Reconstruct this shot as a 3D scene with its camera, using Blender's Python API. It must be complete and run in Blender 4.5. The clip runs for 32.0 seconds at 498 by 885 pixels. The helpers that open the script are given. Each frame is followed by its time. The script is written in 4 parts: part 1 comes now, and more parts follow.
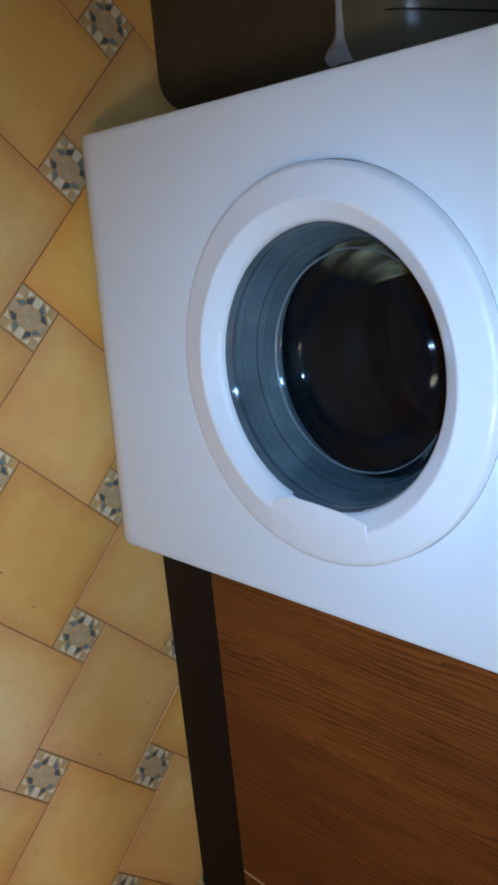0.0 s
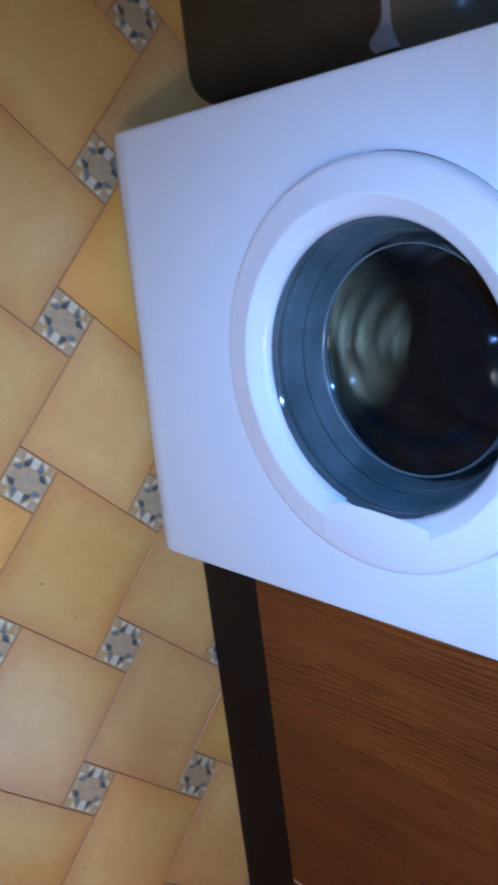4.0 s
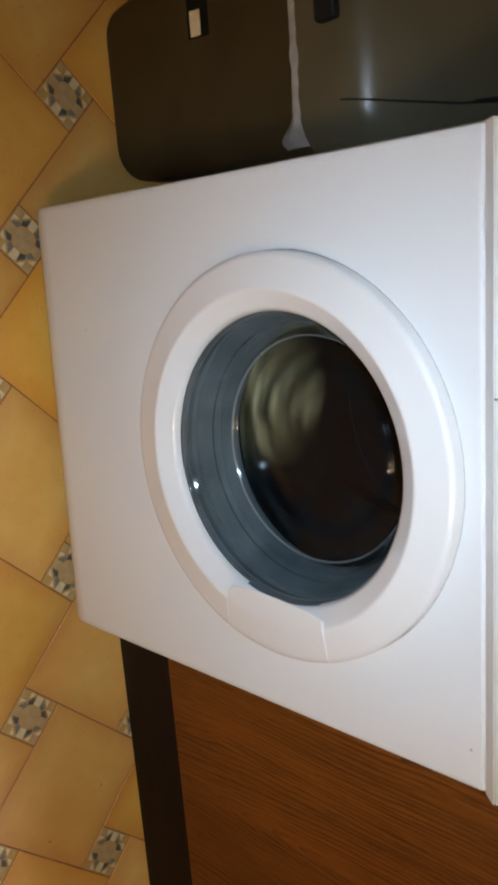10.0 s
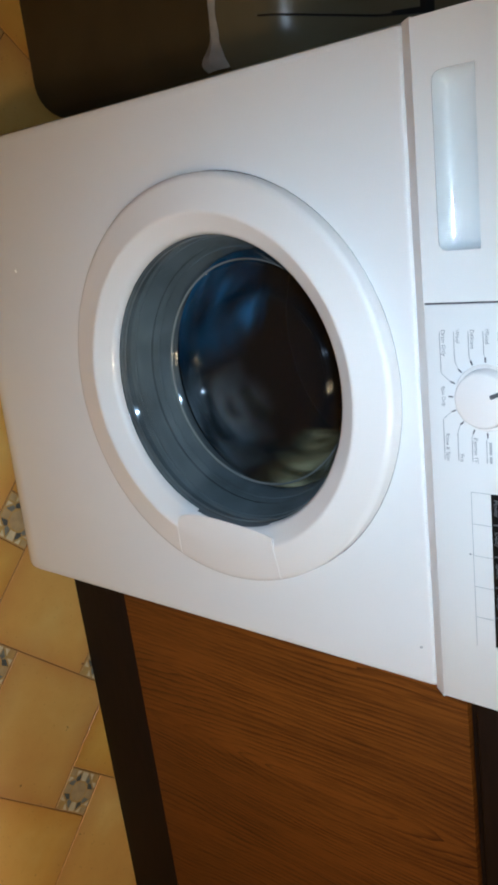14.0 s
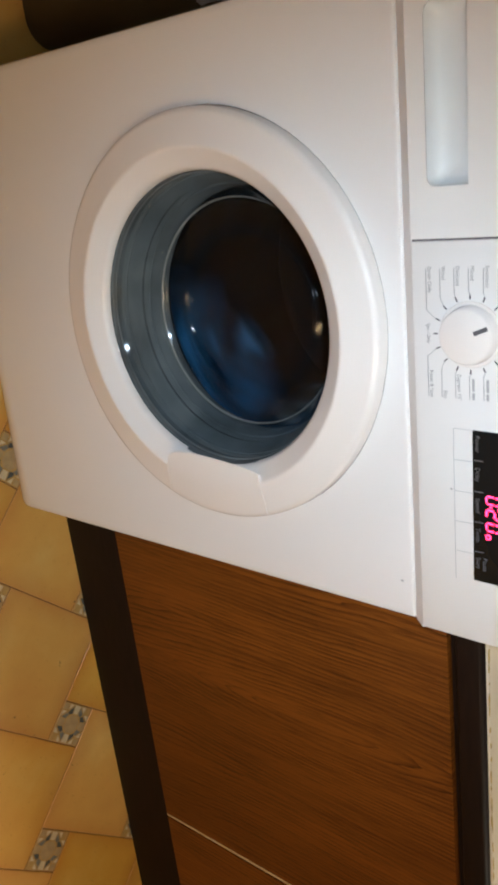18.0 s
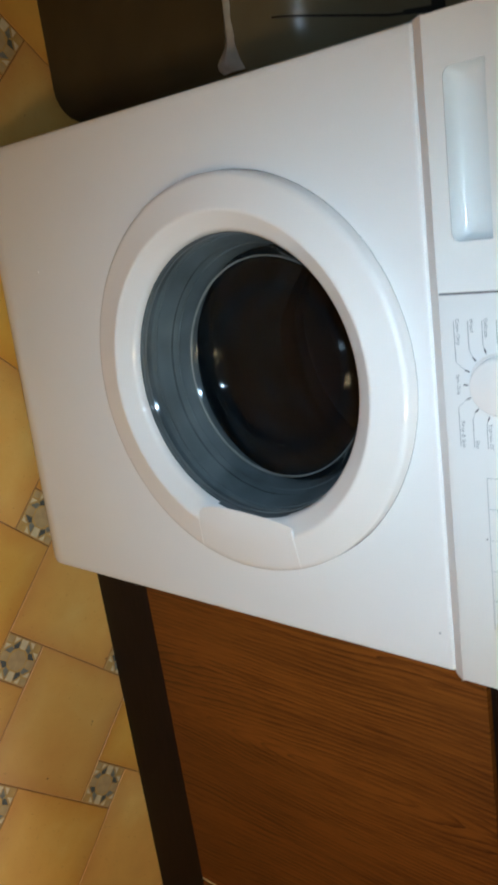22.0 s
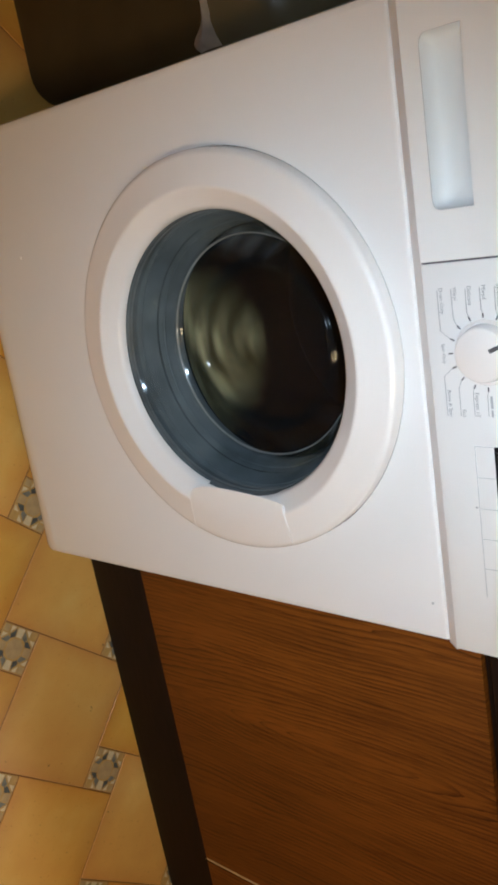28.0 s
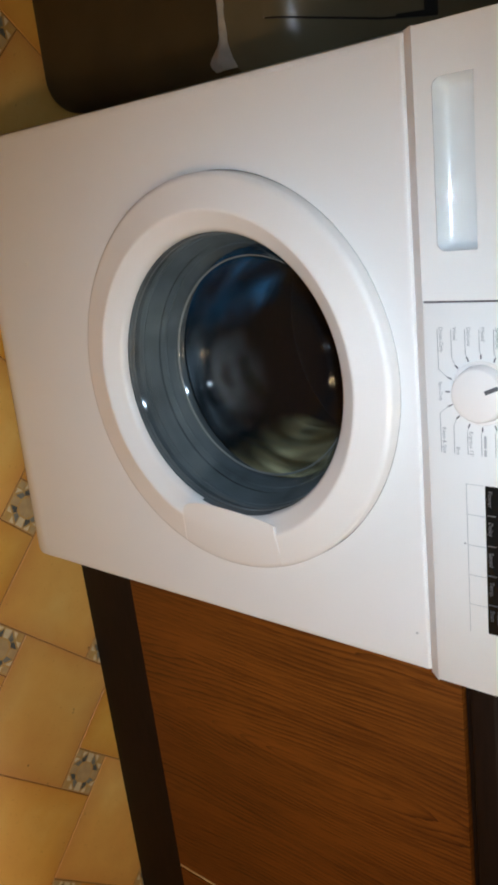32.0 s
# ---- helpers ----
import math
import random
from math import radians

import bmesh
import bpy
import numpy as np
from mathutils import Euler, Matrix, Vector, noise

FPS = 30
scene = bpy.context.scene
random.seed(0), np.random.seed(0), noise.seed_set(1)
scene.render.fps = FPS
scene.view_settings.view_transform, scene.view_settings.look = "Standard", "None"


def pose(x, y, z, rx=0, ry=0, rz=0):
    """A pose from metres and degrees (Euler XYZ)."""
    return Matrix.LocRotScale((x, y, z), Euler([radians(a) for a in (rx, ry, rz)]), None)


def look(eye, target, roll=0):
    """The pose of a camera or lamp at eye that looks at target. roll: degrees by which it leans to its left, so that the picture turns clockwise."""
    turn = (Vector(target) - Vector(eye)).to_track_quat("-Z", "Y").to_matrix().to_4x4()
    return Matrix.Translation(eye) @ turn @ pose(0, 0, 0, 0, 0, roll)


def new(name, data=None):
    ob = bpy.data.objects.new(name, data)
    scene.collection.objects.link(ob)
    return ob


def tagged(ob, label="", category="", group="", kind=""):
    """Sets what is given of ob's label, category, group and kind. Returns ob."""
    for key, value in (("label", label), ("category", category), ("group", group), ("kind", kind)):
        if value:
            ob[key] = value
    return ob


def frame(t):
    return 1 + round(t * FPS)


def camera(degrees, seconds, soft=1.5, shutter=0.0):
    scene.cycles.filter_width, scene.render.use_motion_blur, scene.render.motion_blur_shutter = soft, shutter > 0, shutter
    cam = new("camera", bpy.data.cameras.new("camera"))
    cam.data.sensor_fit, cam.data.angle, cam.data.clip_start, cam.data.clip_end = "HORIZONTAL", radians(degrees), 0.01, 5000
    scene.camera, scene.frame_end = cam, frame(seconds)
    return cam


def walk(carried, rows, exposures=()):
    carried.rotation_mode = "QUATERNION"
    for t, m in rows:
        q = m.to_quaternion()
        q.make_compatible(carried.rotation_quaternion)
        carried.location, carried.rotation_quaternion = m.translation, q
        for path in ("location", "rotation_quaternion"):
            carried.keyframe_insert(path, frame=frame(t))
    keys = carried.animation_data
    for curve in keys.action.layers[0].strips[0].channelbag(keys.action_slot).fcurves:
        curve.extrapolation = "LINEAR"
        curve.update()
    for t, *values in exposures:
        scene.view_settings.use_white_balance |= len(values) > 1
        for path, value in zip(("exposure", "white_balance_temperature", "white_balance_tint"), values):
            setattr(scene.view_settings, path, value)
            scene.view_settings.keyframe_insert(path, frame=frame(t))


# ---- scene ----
cam = camera(34.1, 32.0, soft=3.4, shutter=0.8)
PATH = [
    (0, (-0.127, -0.661, 1.06), (0.331, 0.669, -0.361), 99.8),
    (0.5, (-0.128, -0.667, 1.058), (0.314, 0.672, -0.361), 99.5),
    (1, (-0.14, -0.673, 1.058), (0.273, 0.663, -0.372), 99.8),
    (1.5, (-0.151, -0.682, 1.058), (0.314, 0.63, -0.378), 101.1),
    (2, (-0.158, -0.681, 1.05), (0.332, 0.605, -0.402), 102.4),
    (2.5, (-0.142, -0.666, 1.029), (0.343, 0.534, -0.495), 103.1),
    (3, (-0.126, -0.673, 1.016), (0.309, 0.577, -0.484), 99.2),
    (3.5, (-0.123, -0.66, 1.009), (0.319, 0.572, -0.503), 99.7),
    (4, (-0.138, -0.664, 1.007), (0.337, 0.635, -0.438), 99.2),
    (4.5, (-0.14, -0.674, 1.014), (0.381, 0.658, -0.384), 99.6),
    (6.5, (-0.128, -0.672, 1.019), (0.384, 0.662, -0.38), 99.5),
    (7, (-0.139, -0.672, 1.024), (0.354, 0.678, -0.366), 99.0),
    (7.5, (-0.149, -0.675, 1.027), (0.366, 0.679, -0.352), 99.9),
    (8, (-0.156, -0.673, 1.031), (0.355, 0.683, -0.348), 100.0),
    (8.5, (-0.148, -0.672, 1.031), (0.38, 0.719, -0.306), 100.5),
    (9, (-0.142, -0.676, 1.051), (0.339, 0.753, -0.264), 98.0),
    (9.5, (-0.146, -0.651, 1.072), (0.257, 0.795, -0.25), 94.9),
    (10, (-0.178, -0.621, 1.048), (0.2, 0.778, -0.33), 97.3),
    (10.5, (-0.188, -0.633, 1.038), (0.174, 0.785, -0.325), 96.4),
    (11, (-0.18, -0.659, 1.04), (0.205, 0.775, -0.3), 95.4),
    (11.5, (-0.173, -0.661, 1.05), (0.251, 0.788, -0.262), 95.5),
    (12, (-0.146, -0.648, 1.064), (0.284, 0.790, -0.258), 91.4),
    (12.5, (-0.135, -0.628, 1.065), (0.351, 0.801, -0.246), 93.6),
    (13, (-0.145, -0.632, 1.07), (0.326, 0.804, -0.241), 92.8),
    (13.5, (-0.15, -0.631, 1.064), (0.335, 0.823, -0.22), 94.3),
    (15.5, (-0.138, -0.63, 1.055), (0.404, 0.843, -0.184), 99.2),
    (16, (-0.142, -0.635, 1.07), (0.427, 0.873, -0.114), 99.7),
    (16.5, (-0.14, -0.645, 1.078), (0.452, 0.838, -0.126), 98.9),
    (17, (-0.127, -0.644, 1.078), (0.491, 0.832, -0.121), 99.1),
    (17.5, (-0.127, -0.644, 1.079), (0.486, 0.811, -0.148), 99.2),
    (18, (-0.134, -0.64, 1.074), (0.471, 0.8, -0.175), 99.1),
    (18.5, (-0.139, -0.646, 1.078), (0.416, 0.796, -0.191), 97.3),
    (19, (-0.136, -0.656, 1.072), (0.398, 0.771, -0.223), 96.8),
    (19.5, (-0.133, -0.661, 1.069), (0.396, 0.763, -0.232), 97.0),
    (20, (-0.131, -0.65, 1.068), (0.383, 0.776, -0.236), 95.9),
    (20.5, (-0.139, -0.639, 1.065), (0.364, 0.79, -0.24), 95.3),
    (21, (-0.133, -0.643, 1.07), (0.376, 0.789, -0.231), 95.2),
    (21.5, (-0.123, -0.647, 1.071), (0.393, 0.777, -0.235), 94.2),
    (22, (-0.141, -0.648, 1.07), (0.341, 0.79, -0.234), 95.1),
    (22.5, (-0.153, -0.647, 1.072), (0.347, 0.805, -0.211), 96.0),
    (23, (-0.161, -0.652, 1.072), (0.363, 0.794, -0.206), 96.7),
    (23.5, (-0.157, -0.65, 1.064), (0.383, 0.787, -0.218), 97.3),
    (24, (-0.14, -0.649, 1.073), (0.39, 0.8, -0.199), 94.7),
    (24.5, (-0.149, -0.648, 1.07), (0.377, 0.799, -0.207), 96.1),
    (26.5, (-0.145, -0.654, 1.071), (0.376, 0.803, -0.196), 95.9),
    (27, (-0.147, -0.654, 1.072), (0.365, 0.812, -0.189), 95.4),
    (27.5, (-0.134, -0.655, 1.072), (0.387, 0.798, -0.2), 94.9),
    (28, (-0.129, -0.649, 1.074), (0.381, 0.793, -0.214), 93.9),
    (28.5, (-0.131, -0.646, 1.076), (0.39, 0.79, -0.214), 94.5),
    (29, (-0.145, -0.645, 1.074), (0.387, 0.791, -0.211), 96.3),
    (29.5, (-0.157, -0.652, 1.073), (0.37, 0.796, -0.203), 96.7),
    (30, (-0.144, -0.644, 1.077), (0.395, 0.789, -0.21), 96.5),
    (30.5, (-0.14, -0.643, 1.076), (0.362, 0.784, -0.232), 95.8),
    (31, (-0.136, -0.642, 1.075), (0.348, 0.782, -0.243), 95.6),
    (31.5, (-0.145, -0.651, 1.077), (0.339, 0.799, -0.213), 95.7),
    (32, (-0.156, -0.65, 1.077), (0.362, 0.8, -0.2), 97.0),
]
walk(cam, [(t, look(eye, target, roll)) for t, eye, target, roll in PATH], exposures=[(0, 0.0, 3900, 2), (2, 0.06, 3760, 3), (3, 0.15, 3740, 4), (4, 0.16, 3490, 13), (7, 0.02, 3710, 13), (8.5, 0.0, 3800, 13), (9, -0.13, 4030, 13), (9.5, -0.05, 4600, 8), (10.3, -0.02, 5150, 4), (12, 0.0, 4840, 1), (13.5, 0.0, 4760, 1), (16, 0.0, 5260, 5), (18, 0.03, 5400, 6), (19, 0.05, 5400, 7), (20, -0.01, 4850, -2), (24, 0.0, 4860, -1), (28, 0.02, 5260, 5), (30, 0.03, 5310, 6), (32, 0.01, 5240, 5)])

# ---- world and light ----
world = bpy.data.worlds.new("world")
scene.world = world
world.use_nodes = True
world.node_tree.nodes["Background"].inputs[0].default_value = (1.0, 0.93, 0.84, 1)
world.node_tree.nodes["Background"].inputs[1].default_value = 0.012
LAMP = (0.95, -2.20, 2.12)
LAMP_WATTS = 77.0
SIDE_LAMP = (1.33, 0.24, 1.50)
SIDE_WATTS = 13.0
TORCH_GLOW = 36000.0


# ---- materials ----
def mat(name, col, rough=0.5, metal=0.0, var=0.12, scale=8.0, bump=0.0, bscale=60.0, coat=0.0, coatr=0.06, spec=0.5, col2=None, vec_scale=(1, 1, 1), detail=4.0, tint=0.0):
    m = bpy.data.materials.new(name)
    m.use_nodes = True
    nt = m.node_tree
    nd, ln = nt.nodes, nt.links
    p = nd["Principled BSDF"]
    p.inputs["Roughness"].default_value = rough
    p.inputs["Metallic"].default_value = metal
    p.inputs["Specular IOR Level"].default_value = spec
    p.inputs["Coat Weight"].default_value = coat
    p.inputs["Coat Roughness"].default_value = coatr
    tc = nd.new("ShaderNodeTexCoord")
    mp = nd.new("ShaderNodeMapping")
    mp.inputs["Scale"].default_value = vec_scale
    ln.new(tc.outputs["Object"], mp.inputs["Vector"])
    n1 = nd.new("ShaderNodeTexNoise")
    n1.inputs["Scale"].default_value = scale
    n1.inputs["Detail"].default_value = detail
    ln.new(mp.outputs["Vector"], n1.inputs["Vector"])
    ramp = nd.new("ShaderNodeValToRGB")
    ramp.color_ramp.elements[0].position, ramp.color_ramp.elements[1].position = 0.3, 0.7
    a = [c * (1 - var) for c in col]
    b = list(col2) if col2 else [min(1, c * (1 + var)) for c in col]
    ramp.color_ramp.elements[0].color = (*a, 1)
    ramp.color_ramp.elements[1].color = (*b, 1)
    ln.new(n1.outputs["Fac"], ramp.inputs["Fac"])
    last = ramp.outputs["Color"]
    if tint:
        info = nd.new("ShaderNodeObjectInfo")
        hsv = nd.new("ShaderNodeHueSaturation")
        mr = nd.new("ShaderNodeMapRange")
        mr.inputs["To Min"].default_value, mr.inputs["To Max"].default_value = 1 - tint, 1 + tint
        ln.new(info.outputs["Random"], mr.inputs["Value"])
        ln.new(mr.outputs["Result"], hsv.inputs["Value"])
        ln.new(last, hsv.inputs["Color"])
        last = hsv.outputs["Color"]
    ln.new(last, p.inputs["Base Color"])
    if bump:
        n2 = nd.new("ShaderNodeTexNoise")
        n2.inputs["Scale"].default_value = bscale
        n2.inputs["Detail"].default_value = 5
        ln.new(mp.outputs["Vector"], n2.inputs["Vector"])
        bp = nd.new("ShaderNodeBump")
        bp.inputs["Strength"].default_value = bump
        bp.inputs["Distance"].default_value = 0.002
        ln.new(n2.outputs["Fac"], bp.inputs["Height"])
        ln.new(bp.outputs["Normal"], p.inputs["Normal"])
    return m


def glow(name, col, strength):
    m = bpy.data.materials.new(name)
    m.use_nodes = True
    p = m.node_tree.nodes["Principled BSDF"]
    p.inputs["Base Color"].default_value = (*col, 1)
    p.inputs["Emission Color"].default_value = (*col, 1)
    p.inputs["Emission Strength"].default_value = strength
    return m


def glass(name, tint, ior, rough):
    m = bpy.data.materials.new(name)
    m.use_nodes = True
    nt = m.node_tree
    nt.nodes.clear()
    out = nt.nodes.new("ShaderNodeOutputMaterial")
    mix = nt.nodes.new("ShaderNodeMixShader")
    fr = nt.nodes.new("ShaderNodeFresnel")
    fr.inputs["IOR"].default_value = ior
    tr = nt.nodes.new("ShaderNodeBsdfTransparent")
    tr.inputs["Color"].default_value = (*tint, 1)
    gl = nt.nodes.new("ShaderNodeBsdfGlossy")
    gl.inputs["Roughness"].default_value = rough
    nt.links.new(fr.outputs[0], mix.inputs[0])
    nt.links.new(tr.outputs[0], mix.inputs[1])
    nt.links.new(gl.outputs[0], mix.inputs[2])
    nt.links.new(mix.outputs[0], out.inputs[0])
    return m


def math_node(nt, op, a, b):
    n = nt.nodes.new("ShaderNodeMath")
    n.operation = op
    for k, v in enumerate((a, b)):
        if isinstance(v, (int, float)):
            n.inputs[k].default_value = v
        else:
            nt.links.new(v, n.inputs[k])
    return n.outputs[0]


def noise_node(nt, vec, scale, detail, stretch):
    mp = nt.nodes.new("ShaderNodeMapping")
    mp.inputs["Scale"].default_value = stretch
    nt.links.new(vec, mp.inputs["Vector"])
    n = nt.nodes.new("ShaderNodeTexNoise")
    n.inputs["Scale"].default_value = scale
    n.inputs["Detail"].default_value = detail
    nt.links.new(mp.outputs[0], n.inputs["Vector"])
    return n.outputs["Fac"]


def ramp_node(nt, fac, stops):
    r = nt.nodes.new("ShaderNodeValToRGB")
    el = r.color_ramp.elements
    while len(el) < len(stops):
        el.new(0.5)
    for e, (pos, col) in zip(el, stops):
        e.position, e.color = pos, (*col, 1)
    nt.links.new(fac, r.inputs["Fac"])
    return r.outputs[0]


def blend(nt, mode, fac, a, b):
    n = nt.nodes.new("ShaderNodeMixRGB")
    n.blend_type = mode
    n.inputs[0].default_value = fac
    nt.links.new(a, n.inputs[1])
    nt.links.new(b, n.inputs[2])
    return n.outputs[0]


def wood(name, light, dark):
    """Plain-sawn veneer: thin dark growth lines along z that bend round an eye and a slow swell, with pores."""
    m = bpy.data.materials.new(name)
    m.use_nodes = True
    nt = m.node_tree
    p = nt.nodes["Principled BSDF"]
    vec = nt.nodes.new("ShaderNodeTexCoord").outputs["Object"]
    sep = nt.nodes.new("ShaderNodeSeparateXYZ")
    nt.links.new(vec, sep.inputs[0])
    swell = noise_node(nt, vec, 1.0, 1.5, (4.5, 1.0, 1.3))
    wob = noise_node(nt, vec, 1.0, 3.0, (40.0, 1.0, 5.0))
    # growth lines close round one long eye in the middle of the board
    dx = math_node(nt, "SUBTRACT", sep.outputs[0], 0.249)
    dz = math_node(nt, "MULTIPLY", math_node(nt, "SUBTRACT", sep.outputs[2], 0.44), 0.085)
    eye = math_node(nt, "POWER", math_node(nt, "ADD", math_node(nt, "MULTIPLY", dx, dx), math_node(nt, "MULTIPLY", dz, dz)), 0.5)
    v = math_node(nt, "ADD", math_node(nt, "MULTIPLY", eye, 135.0), math_node(nt, "MULTIPLY", swell, 15.0))
    v = math_node(nt, "ADD", v, math_node(nt, "MULTIPLY", wob, 2.2))
    line = math_node(nt, "POWER", math_node(nt, "FRACT", v, 0.0), 4.0)
    patch = noise_node(nt, vec, 1.0, 3.0, (22.0, 1.0, 5.0))
    line = math_node(nt, "MULTIPLY", line, ramp_node(nt, patch, [(0.33, (0.12, 0.12, 0.12)), (0.62, (1, 1, 1))]))
    broad = noise_node(nt, vec, 1.0, 5.0, (14.0, 1.0, 1.6))
    base = ramp_node(nt, broad, [(0.3, [0.5 * (x + y) for x, y in zip(light, dark)]), (0.65, light)])
    lines = ramp_node(nt, line, [(0.05, (1, 1, 1)), (0.75, [y / x for x, y in zip(light, dark)])])
    pores = ramp_node(nt, noise_node(nt, vec, 1.0, 4.0, (620.0, 10.0, 22.0)), [(0.34, (0.5, 0.44, 0.4)), (0.5, (1, 1, 1))])
    streak = ramp_node(nt, noise_node(nt, vec, 1.0, 4.0, (170.0, 1.0, 3.2)), [(0.36, (0.62, 0.56, 0.5)), (0.56, (1, 1, 1))])
    col = blend(nt, "MULTIPLY", 0.45, blend(nt, "MULTIPLY", 1.0, base, lines), streak)
    col = blend(nt, "MULTIPLY", 0.75, col, pores)
    nt.links.new(col, p.inputs["Base Color"])
    p.inputs["Roughness"].default_value = 0.5
    p.inputs["Specular IOR Level"].default_value = 0.18
    bp = nt.nodes.new("ShaderNodeBump")
    bp.inputs["Strength"].default_value = 0.12
    bp.inputs["Distance"].default_value = 0.001
    nt.links.new(pores, bp.inputs["Height"])
    nt.links.new(bp.outputs["Normal"], p.inputs["Normal"])
    return m


def tile_glaze(name, deep, mid, pale):
    """Cloudy hand-sponged glaze, different on every tile, darker rubbed edges of the glaze itself."""
    m = bpy.data.materials.new(name)
    m.use_nodes = True
    nt = m.node_tree
    p = nt.nodes["Principled BSDF"]
    tc = nt.nodes.new("ShaderNodeTexCoord").outputs["Object"]
    info = nt.nodes.new("ShaderNodeObjectInfo")
    off = nt.nodes.new("ShaderNodeVectorMath")
    off.operation = "ADD"
    com = nt.nodes.new("ShaderNodeCombineXYZ")
    for k, f in enumerate((37.0, 61.0, 23.0)):
        nt.links.new(math_node(nt, "MULTIPLY", info.outputs["Random"], f), com.inputs[k])
    nt.links.new(tc, off.inputs[0])
    nt.links.new(com.outputs[0], off.inputs[1])
    vec = off.outputs[0]
    cloud = noise_node(nt, vec, 8.0, 5.0, (1, 1, 1))
    sponge = noise_node(nt, vec, 38.0, 4.0, (1, 1, 1))
    f = math_node(nt, "ADD", math_node(nt, "MULTIPLY", cloud, 0.78), math_node(nt, "MULTIPLY", sponge, 0.22))
    col = ramp_node(nt, f, [(0.28, deep), (0.5, mid), (0.74, pale)])
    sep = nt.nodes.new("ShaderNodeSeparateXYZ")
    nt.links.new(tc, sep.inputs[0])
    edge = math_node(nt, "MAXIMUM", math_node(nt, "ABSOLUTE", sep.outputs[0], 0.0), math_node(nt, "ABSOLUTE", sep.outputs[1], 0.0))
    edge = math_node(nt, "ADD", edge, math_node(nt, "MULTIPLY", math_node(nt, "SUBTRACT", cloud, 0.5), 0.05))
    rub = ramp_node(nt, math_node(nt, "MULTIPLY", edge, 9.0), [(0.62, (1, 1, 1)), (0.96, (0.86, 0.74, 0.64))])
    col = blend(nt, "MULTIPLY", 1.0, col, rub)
    hsv = nt.nodes.new("ShaderNodeHueSaturation")
    mr = nt.nodes.new("ShaderNodeMapRange")
    mr.inputs["To Min"].default_value, mr.inputs["To Max"].default_value = 0.90, 1.10
    nt.links.new(info.outputs["Random"], mr.inputs["Value"])
    nt.links.new(mr.outputs["Result"], hsv.inputs["Value"])
    pale = math_node(nt, "SUBTRACT", 1.03, math_node(nt, "MULTIPLY", math_node(nt, "FRACT", math_node(nt, "MULTIPLY", info.outputs["Random"], 7.3), 0.0), 0.10))
    nt.links.new(pale, hsv.inputs["Saturation"])
    nt.links.new(col, hsv.inputs["Color"])
    fleck = ramp_node(nt, noise_node(nt, vec, 260.0, 2.0, (1, 1, 1)), [(0.26, (0.55, 0.42, 0.35)), (0.31, (1, 1, 1))])
    nt.links.new(blend(nt, "MULTIPLY", 0.7, hsv.outputs[0], fleck), p.inputs["Base Color"])
    p.inputs["Roughness"].default_value = 0.36
    p.inputs["Specular IOR Level"].default_value = 0.55
    bp = nt.nodes.new("ShaderNodeBump")
    bp.inputs["Strength"].default_value = 0.08
    bp.inputs["Distance"].default_value = 0.002
    nt.links.new(f, bp.inputs["Height"])
    nt.links.new(bp.outputs["Normal"], p.inputs["Normal"])
    return m


M_ENAMEL = mat("white_enamel", (0.78, 0.77, 0.76), 0.40, var=0.02, scale=3, bump=0.015, bscale=14, coat=0.5, coatr=0.045)
M_PLASTIC = mat("white_plastic", (0.80, 0.762, 0.725), 0.42, var=0.015, scale=4, coat=1.0, coatr=0.035)
M_PANEL = mat("panel_plastic", (0.77, 0.765, 0.75), 0.42, var=0.02, scale=5, bump=0.02, bscale=400)
M_CUP = mat("pale_blue_plastic", (0.72, 0.75, 0.755), 0.45, var=0.03, scale=10, coat=1.0, coatr=0.05)
M_GREY = mat("print_grey", (0.30, 0.30, 0.31), 0.6)
M_INK = mat("print_dark", (0.09, 0.09, 0.10), 0.5)
M_BLACK = mat("gloss_black", (0.006, 0.008, 0.009), 0.12, spec=0.22)
M_DIGIT = glow("red_digit", (1.0, 0.025, 0.10), 9.0)
M_DIM = mat("print_pale", (0.42, 0.43, 0.44), 0.5)
M_FAINT = mat("print_faint", (0.13, 0.13, 0.135), 0.5)
M_GLASS = glass("door_glass", (0.86, 0.915, 0.94), 1.25, 0.075)
M_RUBBER = mat("grey_rubber", (0.135, 0.138, 0.138), 0.12, var=0.35, scale=14, bump=0.10, bscale=50)
# Grey that paints the shade in the finger gap; no rubber part there.
M_RUBBER_DARK = mat("dark_rubber", (0.012, 0.013, 0.014), 0.6, spec=0.2)
M_GAP_SHADE = mat("gap_shade", (0.075, 0.08, 0.085), 0.5)
M_RIM = mat("glass_edge", (0.22, 0.215, 0.20), 0.2, coat=0.8, coatr=0.04)
# Near-black base colour stands in for the shade inside the steel drum.
M_DRUM_SHADE = mat("drum_steel_shaded", (0.009, 0.012, 0.014), 0.5, spec=0.1, var=0.2, scale=20)
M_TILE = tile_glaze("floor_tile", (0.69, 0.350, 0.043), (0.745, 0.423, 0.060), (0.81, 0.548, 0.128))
M_GROUT = mat("grout", (0.24, 0.115, 0.042), 0.9, var=0.3, scale=40, bump=0.3, bscale=200)
M_CRUMB = mat("crumb_brown", (0.09, 0.05, 0.03), 0.8)
M_PEACH = mat("mosaic_peach", (0.52, 0.33, 0.10), 0.5, var=0.15, scale=60)
M_GREIGE = mat("mosaic_greige", (0.48, 0.345, 0.165), 0.5, var=0.14, scale=80)
M_NAVY = mat("mosaic_navy", (0.080, 0.088, 0.086), 0.5, var=0.4, scale=90)
M_SLATE = mat("mosaic_slate", (0.20, 0.20, 0.175), 0.5, var=0.3, scale=90)
